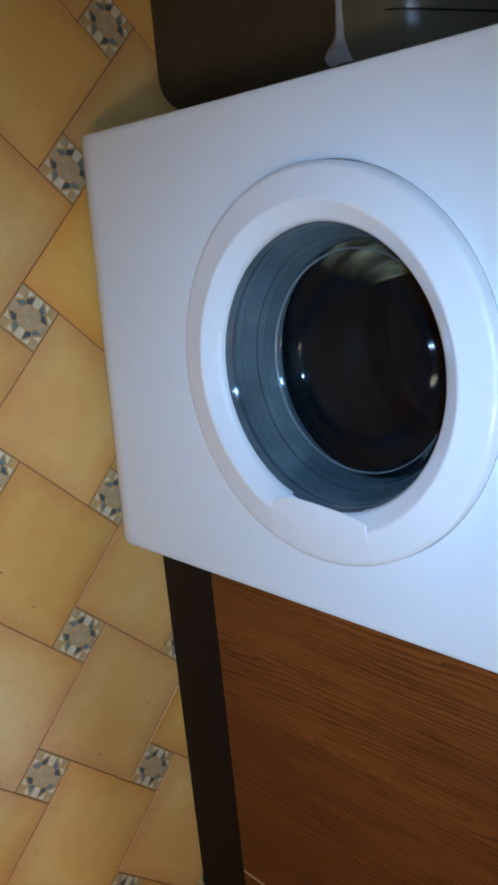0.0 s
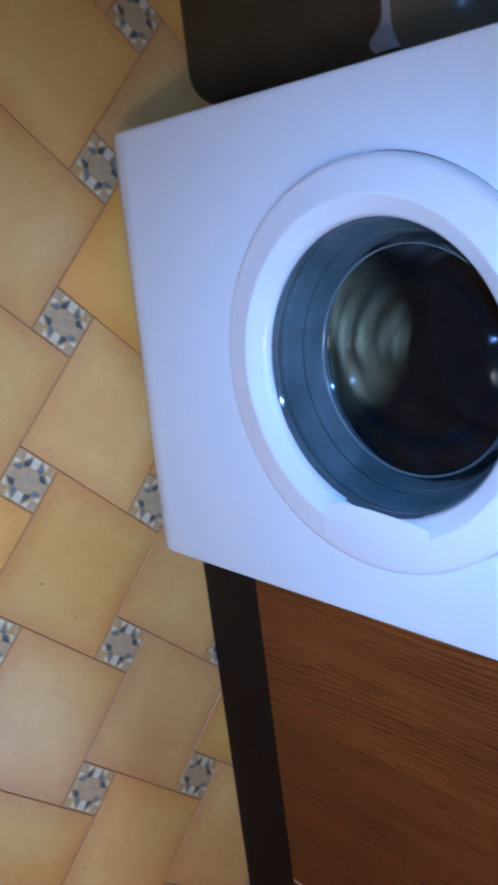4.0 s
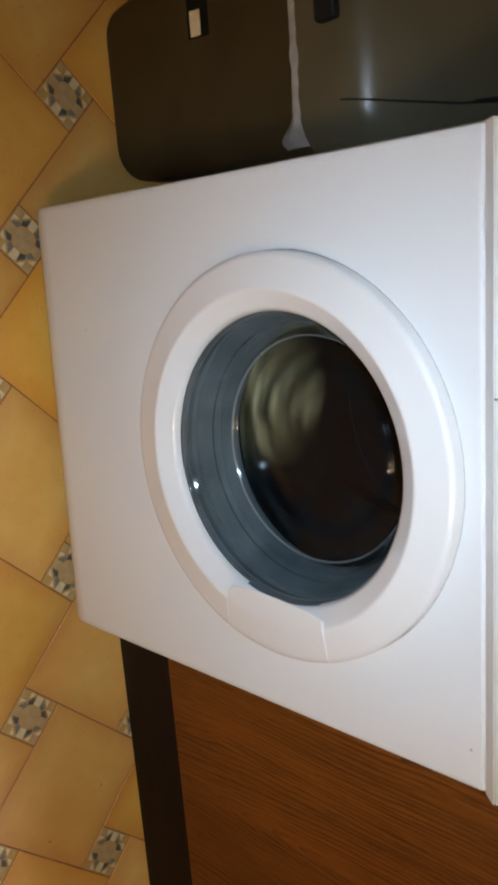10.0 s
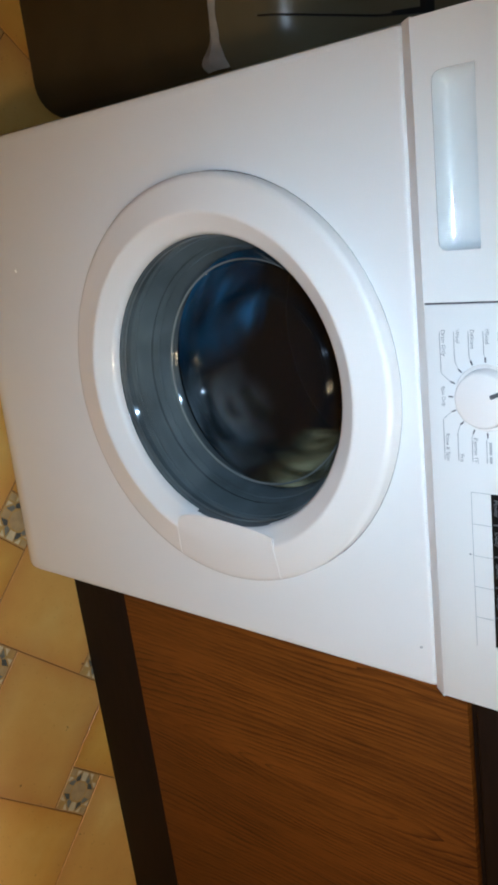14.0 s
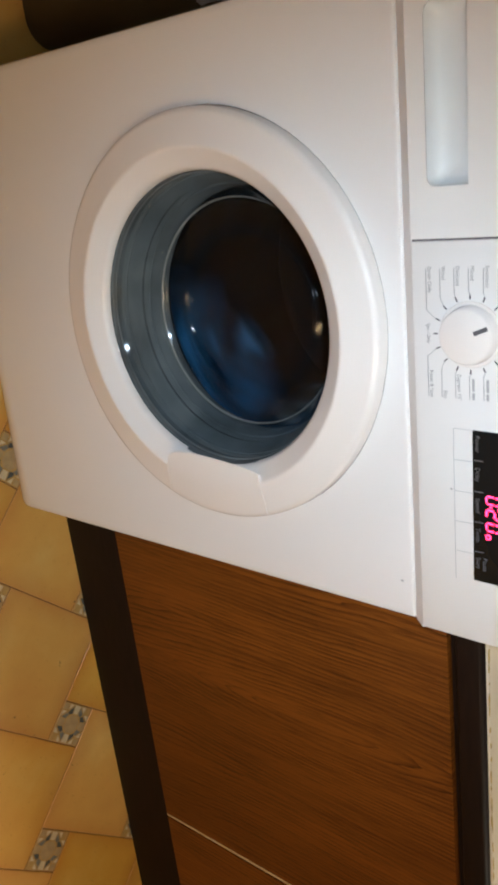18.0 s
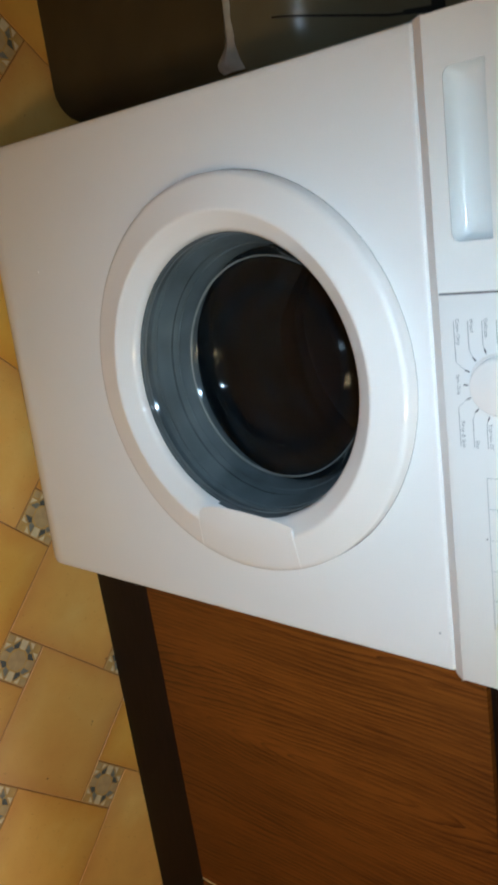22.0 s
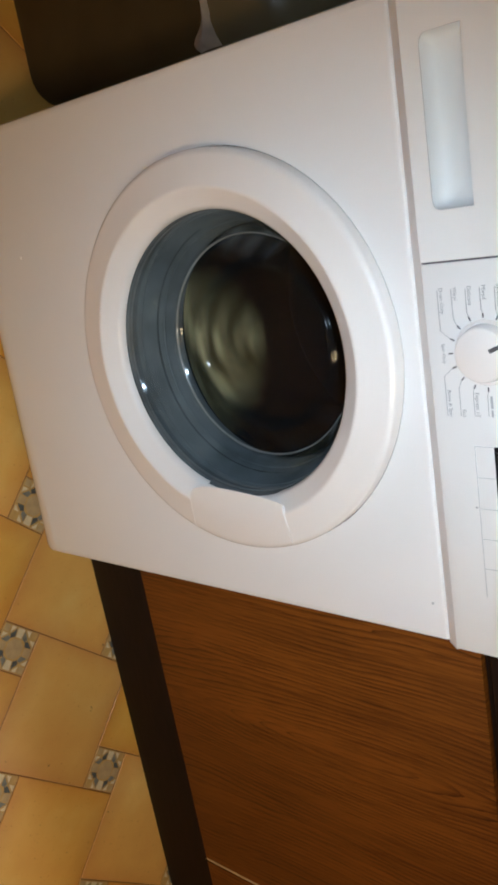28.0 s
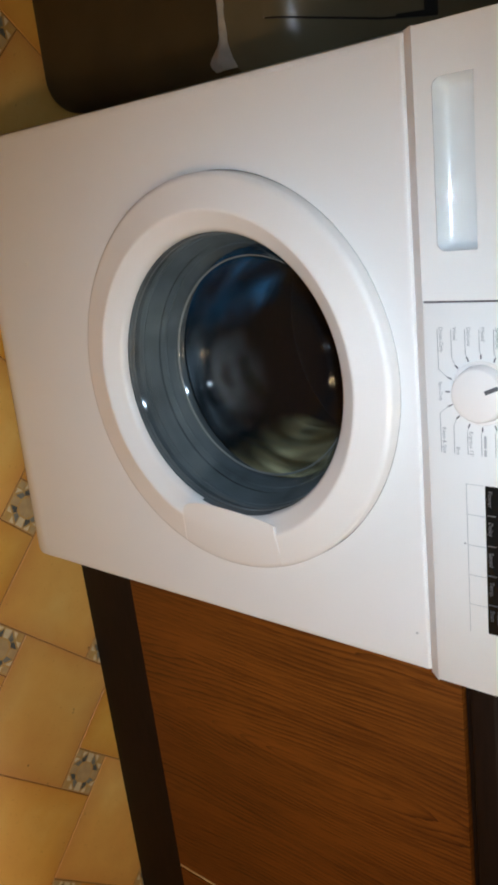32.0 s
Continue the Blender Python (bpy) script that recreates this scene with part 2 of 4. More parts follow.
M_WHITE = mat("mosaic_white", (0.72, 0.62, 0.40), 0.5, var=0.12, scale=90)
M_WOOD = wood("door_wood", (0.208, 0.068, 0.0056), (0.074, 0.021, 0.0020))
M_DARKWOOD = mat("plinth_dark", (0.010, 0.0045, 0.0028), 0.6, spec=0.2, var=0.35, scale=20, vec_scale=(1, 1, 8))
M_EDGE = mat("pale_edging", (0.58, 0.44, 0.24), 0.5, var=0.2, scale=60)
M_TOP = mat("cream_laminate", (0.74, 0.66, 0.50), 0.4, var=0.05, scale=6, bump=0.03, bscale=120)
M_GLUE = mat("yellowed_glue", (0.50, 0.36, 0.08), 0.6, var=0.3, scale=120)
# Walls are unseen; their dark colour is chosen to cut glass reflections and bounce.
M_WALL = mat("unseen_wall_dark", (0.035, 0.032, 0.028), 0.75, var=0.06, scale=2.5, bump=0.1, bscale=90)
M_CEIL = mat("ceiling_paint", (0.55, 0.52, 0.46), 0.85, var=0.03, scale=2)
M_BIN = mat("bin_grey", (0.054, 0.041, 0.019), 0.55, spec=0.25, var=0.2, scale=9, bump=0.05, bscale=500)
M_LID = mat("lid_grey", (0.095, 0.084, 0.052), 0.33, spec=0.5, var=0.15, scale=8, bump=0.02, bscale=500)
M_BAG = mat("bag_film", (0.58, 0.55, 0.49), 0.35, var=0.2, scale=50, bump=0.3, bscale=60)
def cloth(name, dark, light):
    """Wet cloth, its folds drawn out along the way it turns, with the shade of the creases painted into the colour."""
    m = bpy.data.materials.new(name)
    m.use_nodes = True
    nt = m.node_tree
    p = nt.nodes["Principled BSDF"]
    vec = nt.nodes.new("ShaderNodeTexCoord").outputs["Object"]
    sep = nt.nodes.new("ShaderNodeSeparateXYZ")
    nt.links.new(vec, sep.inputs[0])
    r = math_node(nt, "SQRT", math_node(nt, "ADD", math_node(nt, "POWER", sep.outputs[0], 2.0), math_node(nt, "POWER", sep.outputs[2], 2.0)), 0.0)
    com = nt.nodes.new("ShaderNodeCombineXYZ")
    nt.links.new(math_node(nt, "MULTIPLY", r, 62.0), com.inputs[0])
    nt.links.new(math_node(nt, "MULTIPLY", sep.outputs[0], 20.0), com.inputs[1])
    nt.links.new(math_node(nt, "MULTIPLY", sep.outputs[2], 20.0), com.inputs[2])
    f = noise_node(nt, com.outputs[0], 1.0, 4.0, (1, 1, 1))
    # Colour ramp paints creases dark and fold crests light, as shading would.
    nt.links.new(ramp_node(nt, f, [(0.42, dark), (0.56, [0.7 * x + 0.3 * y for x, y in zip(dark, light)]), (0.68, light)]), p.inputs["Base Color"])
    p.inputs["Roughness"].default_value = 0.95
    p.inputs["Specular IOR Level"].default_value = 0.1
    bp = nt.nodes.new("ShaderNodeBump")
    bp.inputs["Strength"].default_value = 0.25
    bp.inputs["Distance"].default_value = 0.004
    nt.links.new(f, bp.inputs["Height"])
    nt.links.new(bp.outputs["Normal"], p.inputs["Normal"])
    return m


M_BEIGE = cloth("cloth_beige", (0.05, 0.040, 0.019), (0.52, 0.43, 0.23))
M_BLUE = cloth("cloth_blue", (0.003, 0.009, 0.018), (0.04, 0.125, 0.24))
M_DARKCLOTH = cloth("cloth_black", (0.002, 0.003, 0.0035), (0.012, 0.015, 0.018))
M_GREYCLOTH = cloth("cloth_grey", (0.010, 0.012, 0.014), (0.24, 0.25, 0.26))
M_LAMPMETAL = mat("lamp_metal", (0.5, 0.5, 0.5), 0.3, metal=1.0)
M_BULB = glow("bulb_glow", (1.0, 0.84, 0.6), 40.0)
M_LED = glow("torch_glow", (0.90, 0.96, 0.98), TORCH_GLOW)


# ---- building helpers ----
def finish(name, bm, material, smooth=True):
    me = bpy.data.meshes.new(name)
    bmesh.ops.recalc_face_normals(bm, faces=bm.faces)
    bm.to_mesh(me)
    bm.free()
    for mm in material if isinstance(material, (list, tuple)) else [material]:
        me.materials.append(mm)
    if smooth:
        for f in me.polygons:
            f.use_smooth = True
        me.set_sharp_from_angle(angle=radians(35))
    return me


def part(name, bm, material, parent=None, label="", m=None, smooth=True):
    ob = new(name, finish(name, bm, material, smooth) if isinstance(bm, bmesh.types.BMesh) else bm)
    if parent:
        ob.parent = parent
    if m is not None:
        ob.matrix_basis = m
    if label:
        ob["label"] = label
    return ob


def box(x0, x1, y0, y1, z0, z1, bev=0.0, seg=2):
    bm = bmesh.new()
    bmesh.ops.create_cube(bm, size=1, matrix=Matrix.LocRotScale(((x0 + x1) / 2, (y0 + y1) / 2, (z0 + z1) / 2), None, (x1 - x0, y1 - y0, z1 - z0)))
    if bev:
        bmesh.ops.bevel(bm, geom=bm.edges[:], offset=bev, segments=seg, affect="EDGES", profile=0.5)
    return bm


def lathe(profile, n=96, cx=0.0, cz=0.0, a0=0.0, a1=360.0, closed=False):
    """Turns a profile of (radius, y) about an axis along y."""
    bm = bmesh.new()
    full = abs(a1 - a0) >= 360
    steps = n if full else n + 1
    rings = []
    for k in range(steps):
        a = radians(a0 + (a1 - a0) * k / n)
        rings.append([bm.verts.new((cx + r * math.cos(a), y, cz + r * math.sin(a))) for r, y in profile])
    for k in range(n):
        p, q = rings[k], rings[(k + 1) % steps]
        for i in range(len(profile) - (0 if closed else 1)):
            j = (i + 1) % len(profile)
            bm.faces.new((p[i], q[i], q[j], p[j]))
    if not full and closed:
        bm.faces.new(rings[0])
        bm.faces.new(rings[-1])
    bmesh.ops.remove_doubles(bm, verts=bm.verts, dist=1e-6)
    return bm


def rounded_rect(cx, cy, hx, hy, r, n=6):
    pts = []
    for sx, sy, a0 in ((1, 1, 0), (-1, 1, 90), (-1, -1, 180), (1, -1, 270)):
        for k in range(n + 1):
            a = radians(a0 + 90 * k / n)
            pts.append((cx + sx * (hx - r) + r * math.cos(a), cy + sy * (hy - r) + r * math.sin(a)))
    return pts


def loft(rings, cap=True):
    bm = bmesh.new()
    vs = [[bm.verts.new(p) for p in ring] for ring in rings]
    n = len(vs[0])
    for a, b in zip(vs, vs[1:]):
        for i in range(n):
            bm.faces.new((a[i], a[(i + 1) % n], b[(i + 1) % n], b[i]))
    if cap:
        bm.faces.new(vs[0])
        bm.faces.new(vs[-1])
    return bm


def words(name, text, size, x, y, z, material, parent, turn=0.0, align="LEFT"):
    """Flat lettering on a face that looks to -y."""
    cu = bpy.data.curves.new(name, "FONT")
    cu.body, cu.size, cu.align_x, cu.align_y = text, size, align, "CENTER"
    cu.extrude = 0.0001
    tmp = new(name + "_tmp", cu)
    me = bpy.data.meshes.new_from_object(tmp)
    bpy.data.objects.remove(tmp)
    me.materials.append(material)
    ob = new(name, me)
    ob.parent = parent
    ob.matrix_basis = pose(x, y, z, 90, 0, 0) @ pose(0, 0, 0, 0, 0, turn)
    return ob


def thing(name, label, category, group="", at=(0, 0, 0)):
    ob = new(name)
    ob.location = at
    ob.empty_display_size = 0.1
    return tagged(ob, label, category, group)


# ---- the room ----
X0, X1, Y0, Y1, TOP = -1.55, 2.1, -3.0, 0.66, 2.4


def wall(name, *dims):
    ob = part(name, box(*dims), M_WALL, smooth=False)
    return tagged(ob, "plain unseen kitchen wall, dark grey-brown to hold down reflections", "wall", kind="structure")


def room():
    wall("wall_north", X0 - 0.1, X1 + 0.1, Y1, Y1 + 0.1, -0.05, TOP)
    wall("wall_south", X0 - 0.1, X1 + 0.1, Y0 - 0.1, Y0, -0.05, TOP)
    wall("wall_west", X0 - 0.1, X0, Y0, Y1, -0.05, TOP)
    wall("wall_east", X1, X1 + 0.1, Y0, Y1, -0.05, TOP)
    ob = part("ceiling", box(X0 - 0.1, X1 + 0.1, Y0 - 0.1, Y1 + 0.1, TOP, TOP + 0.1), M_CEIL, smooth=False)
    tagged(ob, "plain off-white painted ceiling", "ceiling", kind="structure")


def ceiling_light():
    lamp = thing("ceiling_pendant", "pendant ceiling light with one warm glowing bulb", "ceiling light", at=LAMP)

    def tube(r, z0, z1):
        return loft([[(r * math.cos(a), r * math.sin(a), z) for a in np.linspace(0, 2 * math.pi, 17)[:-1]] for z in (z0, z1)])

    part("ceiling_rose", tube(0.045, TOP - LAMP[2] - 0.025, TOP - LAMP[2]), M_PLASTIC, lamp)
    part("cord", tube(0.003, 0.07, TOP - LAMP[2] - 0.02), M_PLASTIC, lamp)
    part("socket", tube(0.018, 0.025, 0.075), M_PLASTIC, lamp)
    bm = bmesh.new()
    bmesh.ops.create_uvsphere(bm, u_segments=20, v_segments=12, radius=0.028)
    part("bulb", bm, M_BULB, lamp)
    li = bpy.data.lights.new("bulb_light", "POINT")
    li.energy, li.color, li.shadow_soft_size = LAMP_WATTS, (1.0, 0.64, 0.30), 0.22
    new("bulb_light", li).location = (LAMP[0], LAMP[1], LAMP[2] - 0.095)


def wall_light():
    lamp = thing("wall_light", "small wall light with a glowing bulb over the worktop", "wall light", at=(SIDE_LAMP[0], Y1, SIDE_LAMP[2]))
    reach = SIDE_LAMP[1] - Y1
    part("backplate", box(-0.04, 0.04, -0.02, 0.0, -0.05, 0.05, 0.004), M_PLASTIC, lamp)
    part("arm", box(-0.008, 0.008, reach, -0.019, 0.046, 0.060, 0.003), M_LAMPMETAL, lamp)
    part("socket", lathe([(0.0, -0.02), (0.017, -0.02), (0.017, 0.02), (0.0, 0.02)], 16), M_PLASTIC, lamp, m=pose(0, reach, 0.040, 90, 0, 0))
    bm = bmesh.new()
    bmesh.ops.create_uvsphere(bm, u_segments=20, v_segments=12, radius=0.026)
    part("bulb", bm, M_BULB, lamp, m=pose(0, reach, 0.0))
    li = bpy.data.lights.new("wall_bulb_light", "POINT")
    li.energy, li.color, li.shadow_soft_size = SIDE_WATTS, (1.0, 0.80, 0.54), 0.05
    new("wall_bulb_light", li).location = (SIDE_LAMP[0], SIDE_LAMP[1], SIDE_LAMP[2] - 0.08)


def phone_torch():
    """The small torch beside the lens: a glowing chip at the foot of a short black barrel, which is added unseen to
    narrow the beam. It looks along its own -z.
    """
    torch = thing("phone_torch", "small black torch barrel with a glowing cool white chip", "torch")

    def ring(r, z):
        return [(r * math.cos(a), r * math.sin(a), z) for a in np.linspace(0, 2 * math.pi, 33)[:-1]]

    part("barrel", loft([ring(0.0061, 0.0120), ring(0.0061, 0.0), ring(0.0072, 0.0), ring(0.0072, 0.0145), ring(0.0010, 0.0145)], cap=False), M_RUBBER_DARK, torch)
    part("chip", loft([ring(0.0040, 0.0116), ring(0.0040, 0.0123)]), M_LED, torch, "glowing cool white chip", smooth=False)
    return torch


# ---- the washing machine ----
HALF, SEAM_Z, FACE_Z, TOP_Z, FACE_Y = 0.297, 0.716, 0.7300, 0.862, -0.0100
CX, CZ = 0.005, 0.480
CORNER = 0.020
DRAWER_X = -0.0755


def front_sheet():
    """The enamelled front with the round opening of the door, its edges turned back."""
    bm = bmesh.new()
    n, r = 96, 0.2184
    x1, z0, z1 = HALF - 0.008, 0.078, SEAM_Z - 0.0045
    inner, outer = [], []
    for k in range(n):
        a = 2 * math.pi * k / n
        c, s = math.cos(a), math.sin(a)
        inner.append(bm.verts.new((CX + r * c, 0, CZ + r * s)))
        t = min(((x1 - CX) / c if c > 1e-9 else 9), ((-x1 - CX) / c if c < -1e-9 else 9), ((z1 - CZ) / s if s > 1e-9 else 9), ((z0 - CZ) / s if s < -1e-9 else 9))
        outer.append(bm.verts.new((CX + t * c, 0, CZ + t * s)))
    for k in range(n):
        bm.faces.new((inner[k], inner[(k + 1) % n], outer[(k + 1) % n], outer[k]))
    deep = [bm.verts.new((v.co.x, 0.03, v.co.z)) for v in inner]
    for k in range(n):
        bm.faces.new((inner[k], inner[(k + 1) % n], deep[(k + 1) % n], deep[k]))
    corners = [(-x1, z0), (x1, z0), (x1, z1), (-x1, z1)]
    for x, z in corners:
        near = sorted(outer, key=lambda v: (v.co.x - x) ** 2 + (v.co.z - z) ** 2)[:2]
        cv = bm.verts.new((x, 0, z))
        bm.faces.new((near[0], near[1], cv))
    # turned-back edges: sides, bottom and their round corners
    def strip(path, z):
        return [bm.verts.new((x, y, z)) for x, y in path]

    bend = [(0.0, 0.0), (0.0055, 0.0015), (0.0078, 0.006), (0.008, 0.014)]
    curve = [(z0, 0.0)] + [(z0 - 0.047 * math.sin(a), 0.034 * (1 - math.cos(a))) for a in np.linspace(0.2, math.pi / 2, 14)]
    rows = []
    for z, y in [(SEAM_Z + 0.0012, 0.010), (SEAM_Z, 0.0045), (SEAM_Z - 0.0007, 0.0020), (SEAM_Z - 0.0022, 0.0004), (z1, 0.0)] + curve:
        low = max(0.0, z0 - 0.047 + CORNER - z)
        inset = CORNER - math.sqrt(max(0.0, CORNER ** 2 - low ** 2))
        left = [(-x1 - dx + inset, y + dy) for dx, dy in reversed(bend)]
        right = [(x1 + dx - inset, y + dy) for dx, dy in bend]
        rows.append(strip(left + right, z))
    for a, b in zip(rows, rows[1:]):
        for i in range(7):
            if i == 3 and a is rows[4]:
                continue
            bm.faces.new((a[i], a[i + 1], b[i + 1], b[i]))
    bmesh.ops.remove_doubles(bm, verts=bm.verts, dist=1e-5)
    return bm


def drawer_front():
    """Front of the detergent drawer with its scooped grip."""
    bm = bmesh.new()
    x0, x1, z0, z1 = -HALF + 0.002, DRAWER_X - 0.0008, FACE_Z, TOP_Z - 0.012
    a0, a1, b0, b1 = -0.2540, -0.1175, 0.7460, 0.7820
    y = FACE_Y
    r = 0.008
    hole = [(a0, b1), (a0, b0 + r)] + [(a0 + r - r * math.cos(t), b0 + r - r * math.sin(t)) for t in np.linspace(0.3, math.pi / 2, 5)]
    hole += [(a1 - r + r * math.sin(t), b0 + r - r * math.cos(t)) for t in np.linspace(0, math.pi / 2 - 0.3, 5)] + [(a1, b0 + r), (a1, b1)]
    hv = [bm.verts.new((x, y, z)) for x, z in hole]
    c = [bm.verts.new((x, y, z)) for x, z in ((x0, z1), (x0, z0), (x1, z0), (x1, z1))]
    bm.faces.new([c[0], c[1], hv[6], hv[5], hv[4], hv[3], hv[2], hv[1], hv[0]])
    bm.faces.new([c[1], c[2], hv[7], hv[6]])
    bm.faces.new([c[2], c[3], *reversed(hv[7:])])
    bm.faces.new([c[3], c[0], hv[0], hv[-1]])
    for p, q in ((0, 1), (1, 2), (2, 3), (3, 0)):
        va, vb = c[p], c[q]
        bm.faces.new((va, vb, bm.verts.new((vb.co.x, 0.004, vb.co.z)), bm.verts.new((va.co.x, 0.004, va.co.z))))
    return bm, hole


def grip_cup(hole):
    bm = bmesh.new()
    mx, mz = (hole[0][0] + hole[-1][0]) / 2, hole[0][1]
    rings = []
    for f, d in ((1.0, 0.0), (0.985, 0.002), (0.95, 0.005), (0.88, 0.009), (0.74, 0.012), (0.4, 0.014)):
        rings.append([bm.verts.new((mx + (x - mx) * (1 - (1 - f) * 0.45), FACE_Y + 0.0005 + d, mz + (z - mz) * f)) for x, z in hole])
    for p, q in zip(rings, rings[1:]):
        for i in range(len(hole) - 1):
            bm.faces.new((p[i], p[i + 1], q[i + 1], q[i]))
    n = len(hole)
    top = [r_[0] for r_ in rings] + [r_[-1] for r_ in reversed(rings)]
    bm.faces.new(top)
    bm.faces.new(rings[-1])
    return bm


def seven(bm, x, z, w, h, segs, slant=0.1):
    t = w * 0.2
    boxes = {"a": (0, h, w, t, 0), "d": (0, 0, w, t, 0), "g": (0, h / 2, w, t, 0), "f": (0, h / 2, t, h / 2, 1), "b": (w, h / 2, t, h / 2, 1), "e": (0, 0, t, h / 2, 1), "c": (w, 0, t, h / 2, 1)}
    g = w * 0.12
    for s in segs:
        px, pz, dx, dz, up = boxes[s]
        if up:
            quad = [(px - t / 2, pz + g), (px + t / 2, pz + g), (px + t / 2, pz + dz - g), (px - t / 2, pz + dz - g)]
        else:
            quad = [(px + g, pz - t / 2), (px + dx - g, pz - t / 2), (px + dx - g, pz + t / 2), (px + g, pz + t / 2)]
        bm.faces.new([bm.verts.new((x + qx + slant * qz, FACE_Y - 0.0028, z + qz)) for qx, qz in quad])


def washing_machine():
    wm = thing("washing_machine", "white front-loading washing machine running with laundry tumbling inside", "washing machine")
    # body: hollow shell of side, back, top and base plates
    part("side_panel", box(-HALF, -HALF + 0.012, 0.016, 0.55, 0.052, TOP_Z - 0.02, 0.003), M_ENAMEL, wm)
    part("side_panel", box(HALF - 0.012, HALF, 0.016, 0.55, 0.052, TOP_Z - 0.02, 0.003), M_ENAMEL, wm)
    part("back_panel", box(-HALF + 0.012, HALF - 0.012, 0.535, 0.547, 0.02, TOP_Z - 0.022), M_ENAMEL, wm)
    part("base_tray", box(-HALF + 0.012, HALF - 0.012, 0.05, 0.535, 0.034, 0.045), M_RUBBER_DARK, wm)
    part("top_panel", box(-HALF - 0.002, HALF + 0.002, -0.008, 0.555, TOP_Z - 0.019, TOP_Z + 0.002, 0.005, 3), M_ENAMEL, wm)
    for x in (-0.25, 0.25):
        for y in (0.09, 0.48):
            part("foot", loft([[(x + r * math.cos(a), y + r * math.sin(a), z) for a in np.linspace(0, 2 * math.pi, 17)[:-1]] for r, z in ((0.022, 0.0), (0.022, 0.012), (0.012, 0.014), (0.012, 0.036))]), M_RUBBER_DARK, wm)
    part("front_panel", front_sheet(), M_ENAMEL, wm)
    # control panel: step, right fascia, drawer
    bm = bmesh.new()
    sec = [(0.006, SEAM_Z + 0.0006), (0.0012, SEAM_Z + 0.0010), (FACE_Y + 0.0012, FACE_Z - 0.0012), (FACE_Y + 0.0006, FACE_Z + 0.0002), (0.004, FACE_Z + 0.0002)]
    a = [bm.verts.new((-HALF + 0.001, y, z)) for y, z in sec]
    b = [bm.verts.new((HALF - 0.001, y, z)) for y, z in sec]
    for i in range(5):
        bm.faces.new((a[i], a[(i + 1) % 5], b[(i + 1) % 5], b[i]))
    bm.faces.new(a)
    bm.faces.new(b)
    part("panel_step", bm, M_PANEL, wm, smooth=False)
    part("fascia", box(DRAWER_X + 0.0008, HALF - 0.002, FACE_Y, 0.01, FACE_Z, TOP_Z - 0.012, 0.0015), M_PANEL, wm)
    part("panel_seam", box(DRAWER_X - 0.0009, DRAWER_X + 0.0009, FACE_Y + 0.0012, 0.009, FACE_Z, TOP_Z - 0.013), M_INK, wm)
    part("panel_core", box(-HALF + 0.003, HALF - 0.003, 0.0115, 0.03, FACE_Z - 0.008, TOP_Z - 0.02), M_RUBBER_DARK, wm)
    bm, hole = drawer_front()
    drawer = part("detergent_drawer", bm, M_PANEL, wm, smooth=False)
    part("grip_recess", grip_cup(hole), M_CUP, drawer, "glossy pale blue scooped grip")
    # brand mark as plain shapes
    bm = bmesh.new()
    for k, w in enumerate((0.0045, 0.006, 0.0055, 0.0018, 0.005)):
        x = -0.1985 + (0.0, 0.0062, 0.0134, 0.0205, 0.0238)[k]
        bmesh.ops.create_cube(bm, size=1, matrix=Matrix.LocRotScale((x + w / 2, FACE_Y - 0.0003, 0.8212), None, (w, 0.0006, 0.0080)))
    part("brand_mark", bm, M_INK, drawer, "dark grey printed brand mark", smooth=False)
    # dial
    DX, DZ = 0.0030, 0.7825
    dial = part("dial", lathe([(0.0, -0.0215), (0.0218, -0.0213), (0.0230, -0.0206), (0.0238, -0.0190), (0.0250, -0.0120), (0.0252, FACE_Y + 0.0005)], 48, DX, DZ), M_PLASTIC, wm, "white round programme dial")
    part("dial_rim", lathe([(0.0253, FACE_Y - 0.0004), (0.0278, FACE_Y - 0.0010), (0.0285, FACE_Y + 0.0005)], 48, DX, DZ), M_PLASTIC, dial)
    ang = radians(112)
    bm = bmesh.new()
    bmesh.ops.create_cube(bm, size=1, matrix=Matrix.LocRotScale((DX + 0.0150 * math.cos(ang), -0.0217, DZ + 0.0150 * math.sin(ang)), Euler((0, -ang, 0)), (0.0125, 0.001, 0.0036)))
    part("pointer", bm, M_INK, dial, "dark grey pointer mark", smooth=False)
    for k in range(16):
        a = radians(22.5 * k + 90)
        bm = bmesh.new()
        bmesh.ops.create_cube(bm, size=1, matrix=Matrix.LocRotScale((DX + 0.0318 * math.cos(a), FACE_Y - 0.0002, DZ + 0.0318 * math.sin(a)), Euler((0, -a, 0)), (0.0042, 0.0004, 0.0012)))
        part("tick_mark", bm, M_INK, wm, smooth=False)

    def leader_to_tick(side, k, far, z):
        """Short slanted end of a leader, from its straight part to the tick that it serves."""
        a = radians(67.5 - 22.5 * k)
        p, q = Vector((DX + side * far, z - 0.0018)), Vector((DX + side * 0.0342 * math.cos(a), DZ + 0.0342 * math.sin(a)))
        d = q - p
        if d.length < 0.001:
            return
        bm = bmesh.new()
        bmesh.ops.create_cube(bm, size=1, matrix=Matrix.LocRotScale(((p.x + q.x) / 2, FACE_Y - 0.0001, (p.y + q.y) / 2), Euler((0, -math.atan2(d.y, d.x), 0)), (d.length, 0.0004, 0.0005)))
        part("leader_bend", bm, M_DIM, wm, smooth=False)

    left = ["Baby Care", "Cotton", "Synthetic", "Mixed", "Delicate", "Wool", "Drain Only"]
    for k, text in enumerate(left):
        z = 0.8215 - 0.0128 * k
        words("programme_name", text, 0.0049, -0.0540, FACE_Y - 0.0002, z + 0.0014, M_GREY, wm)
        bm = bmesh.new()
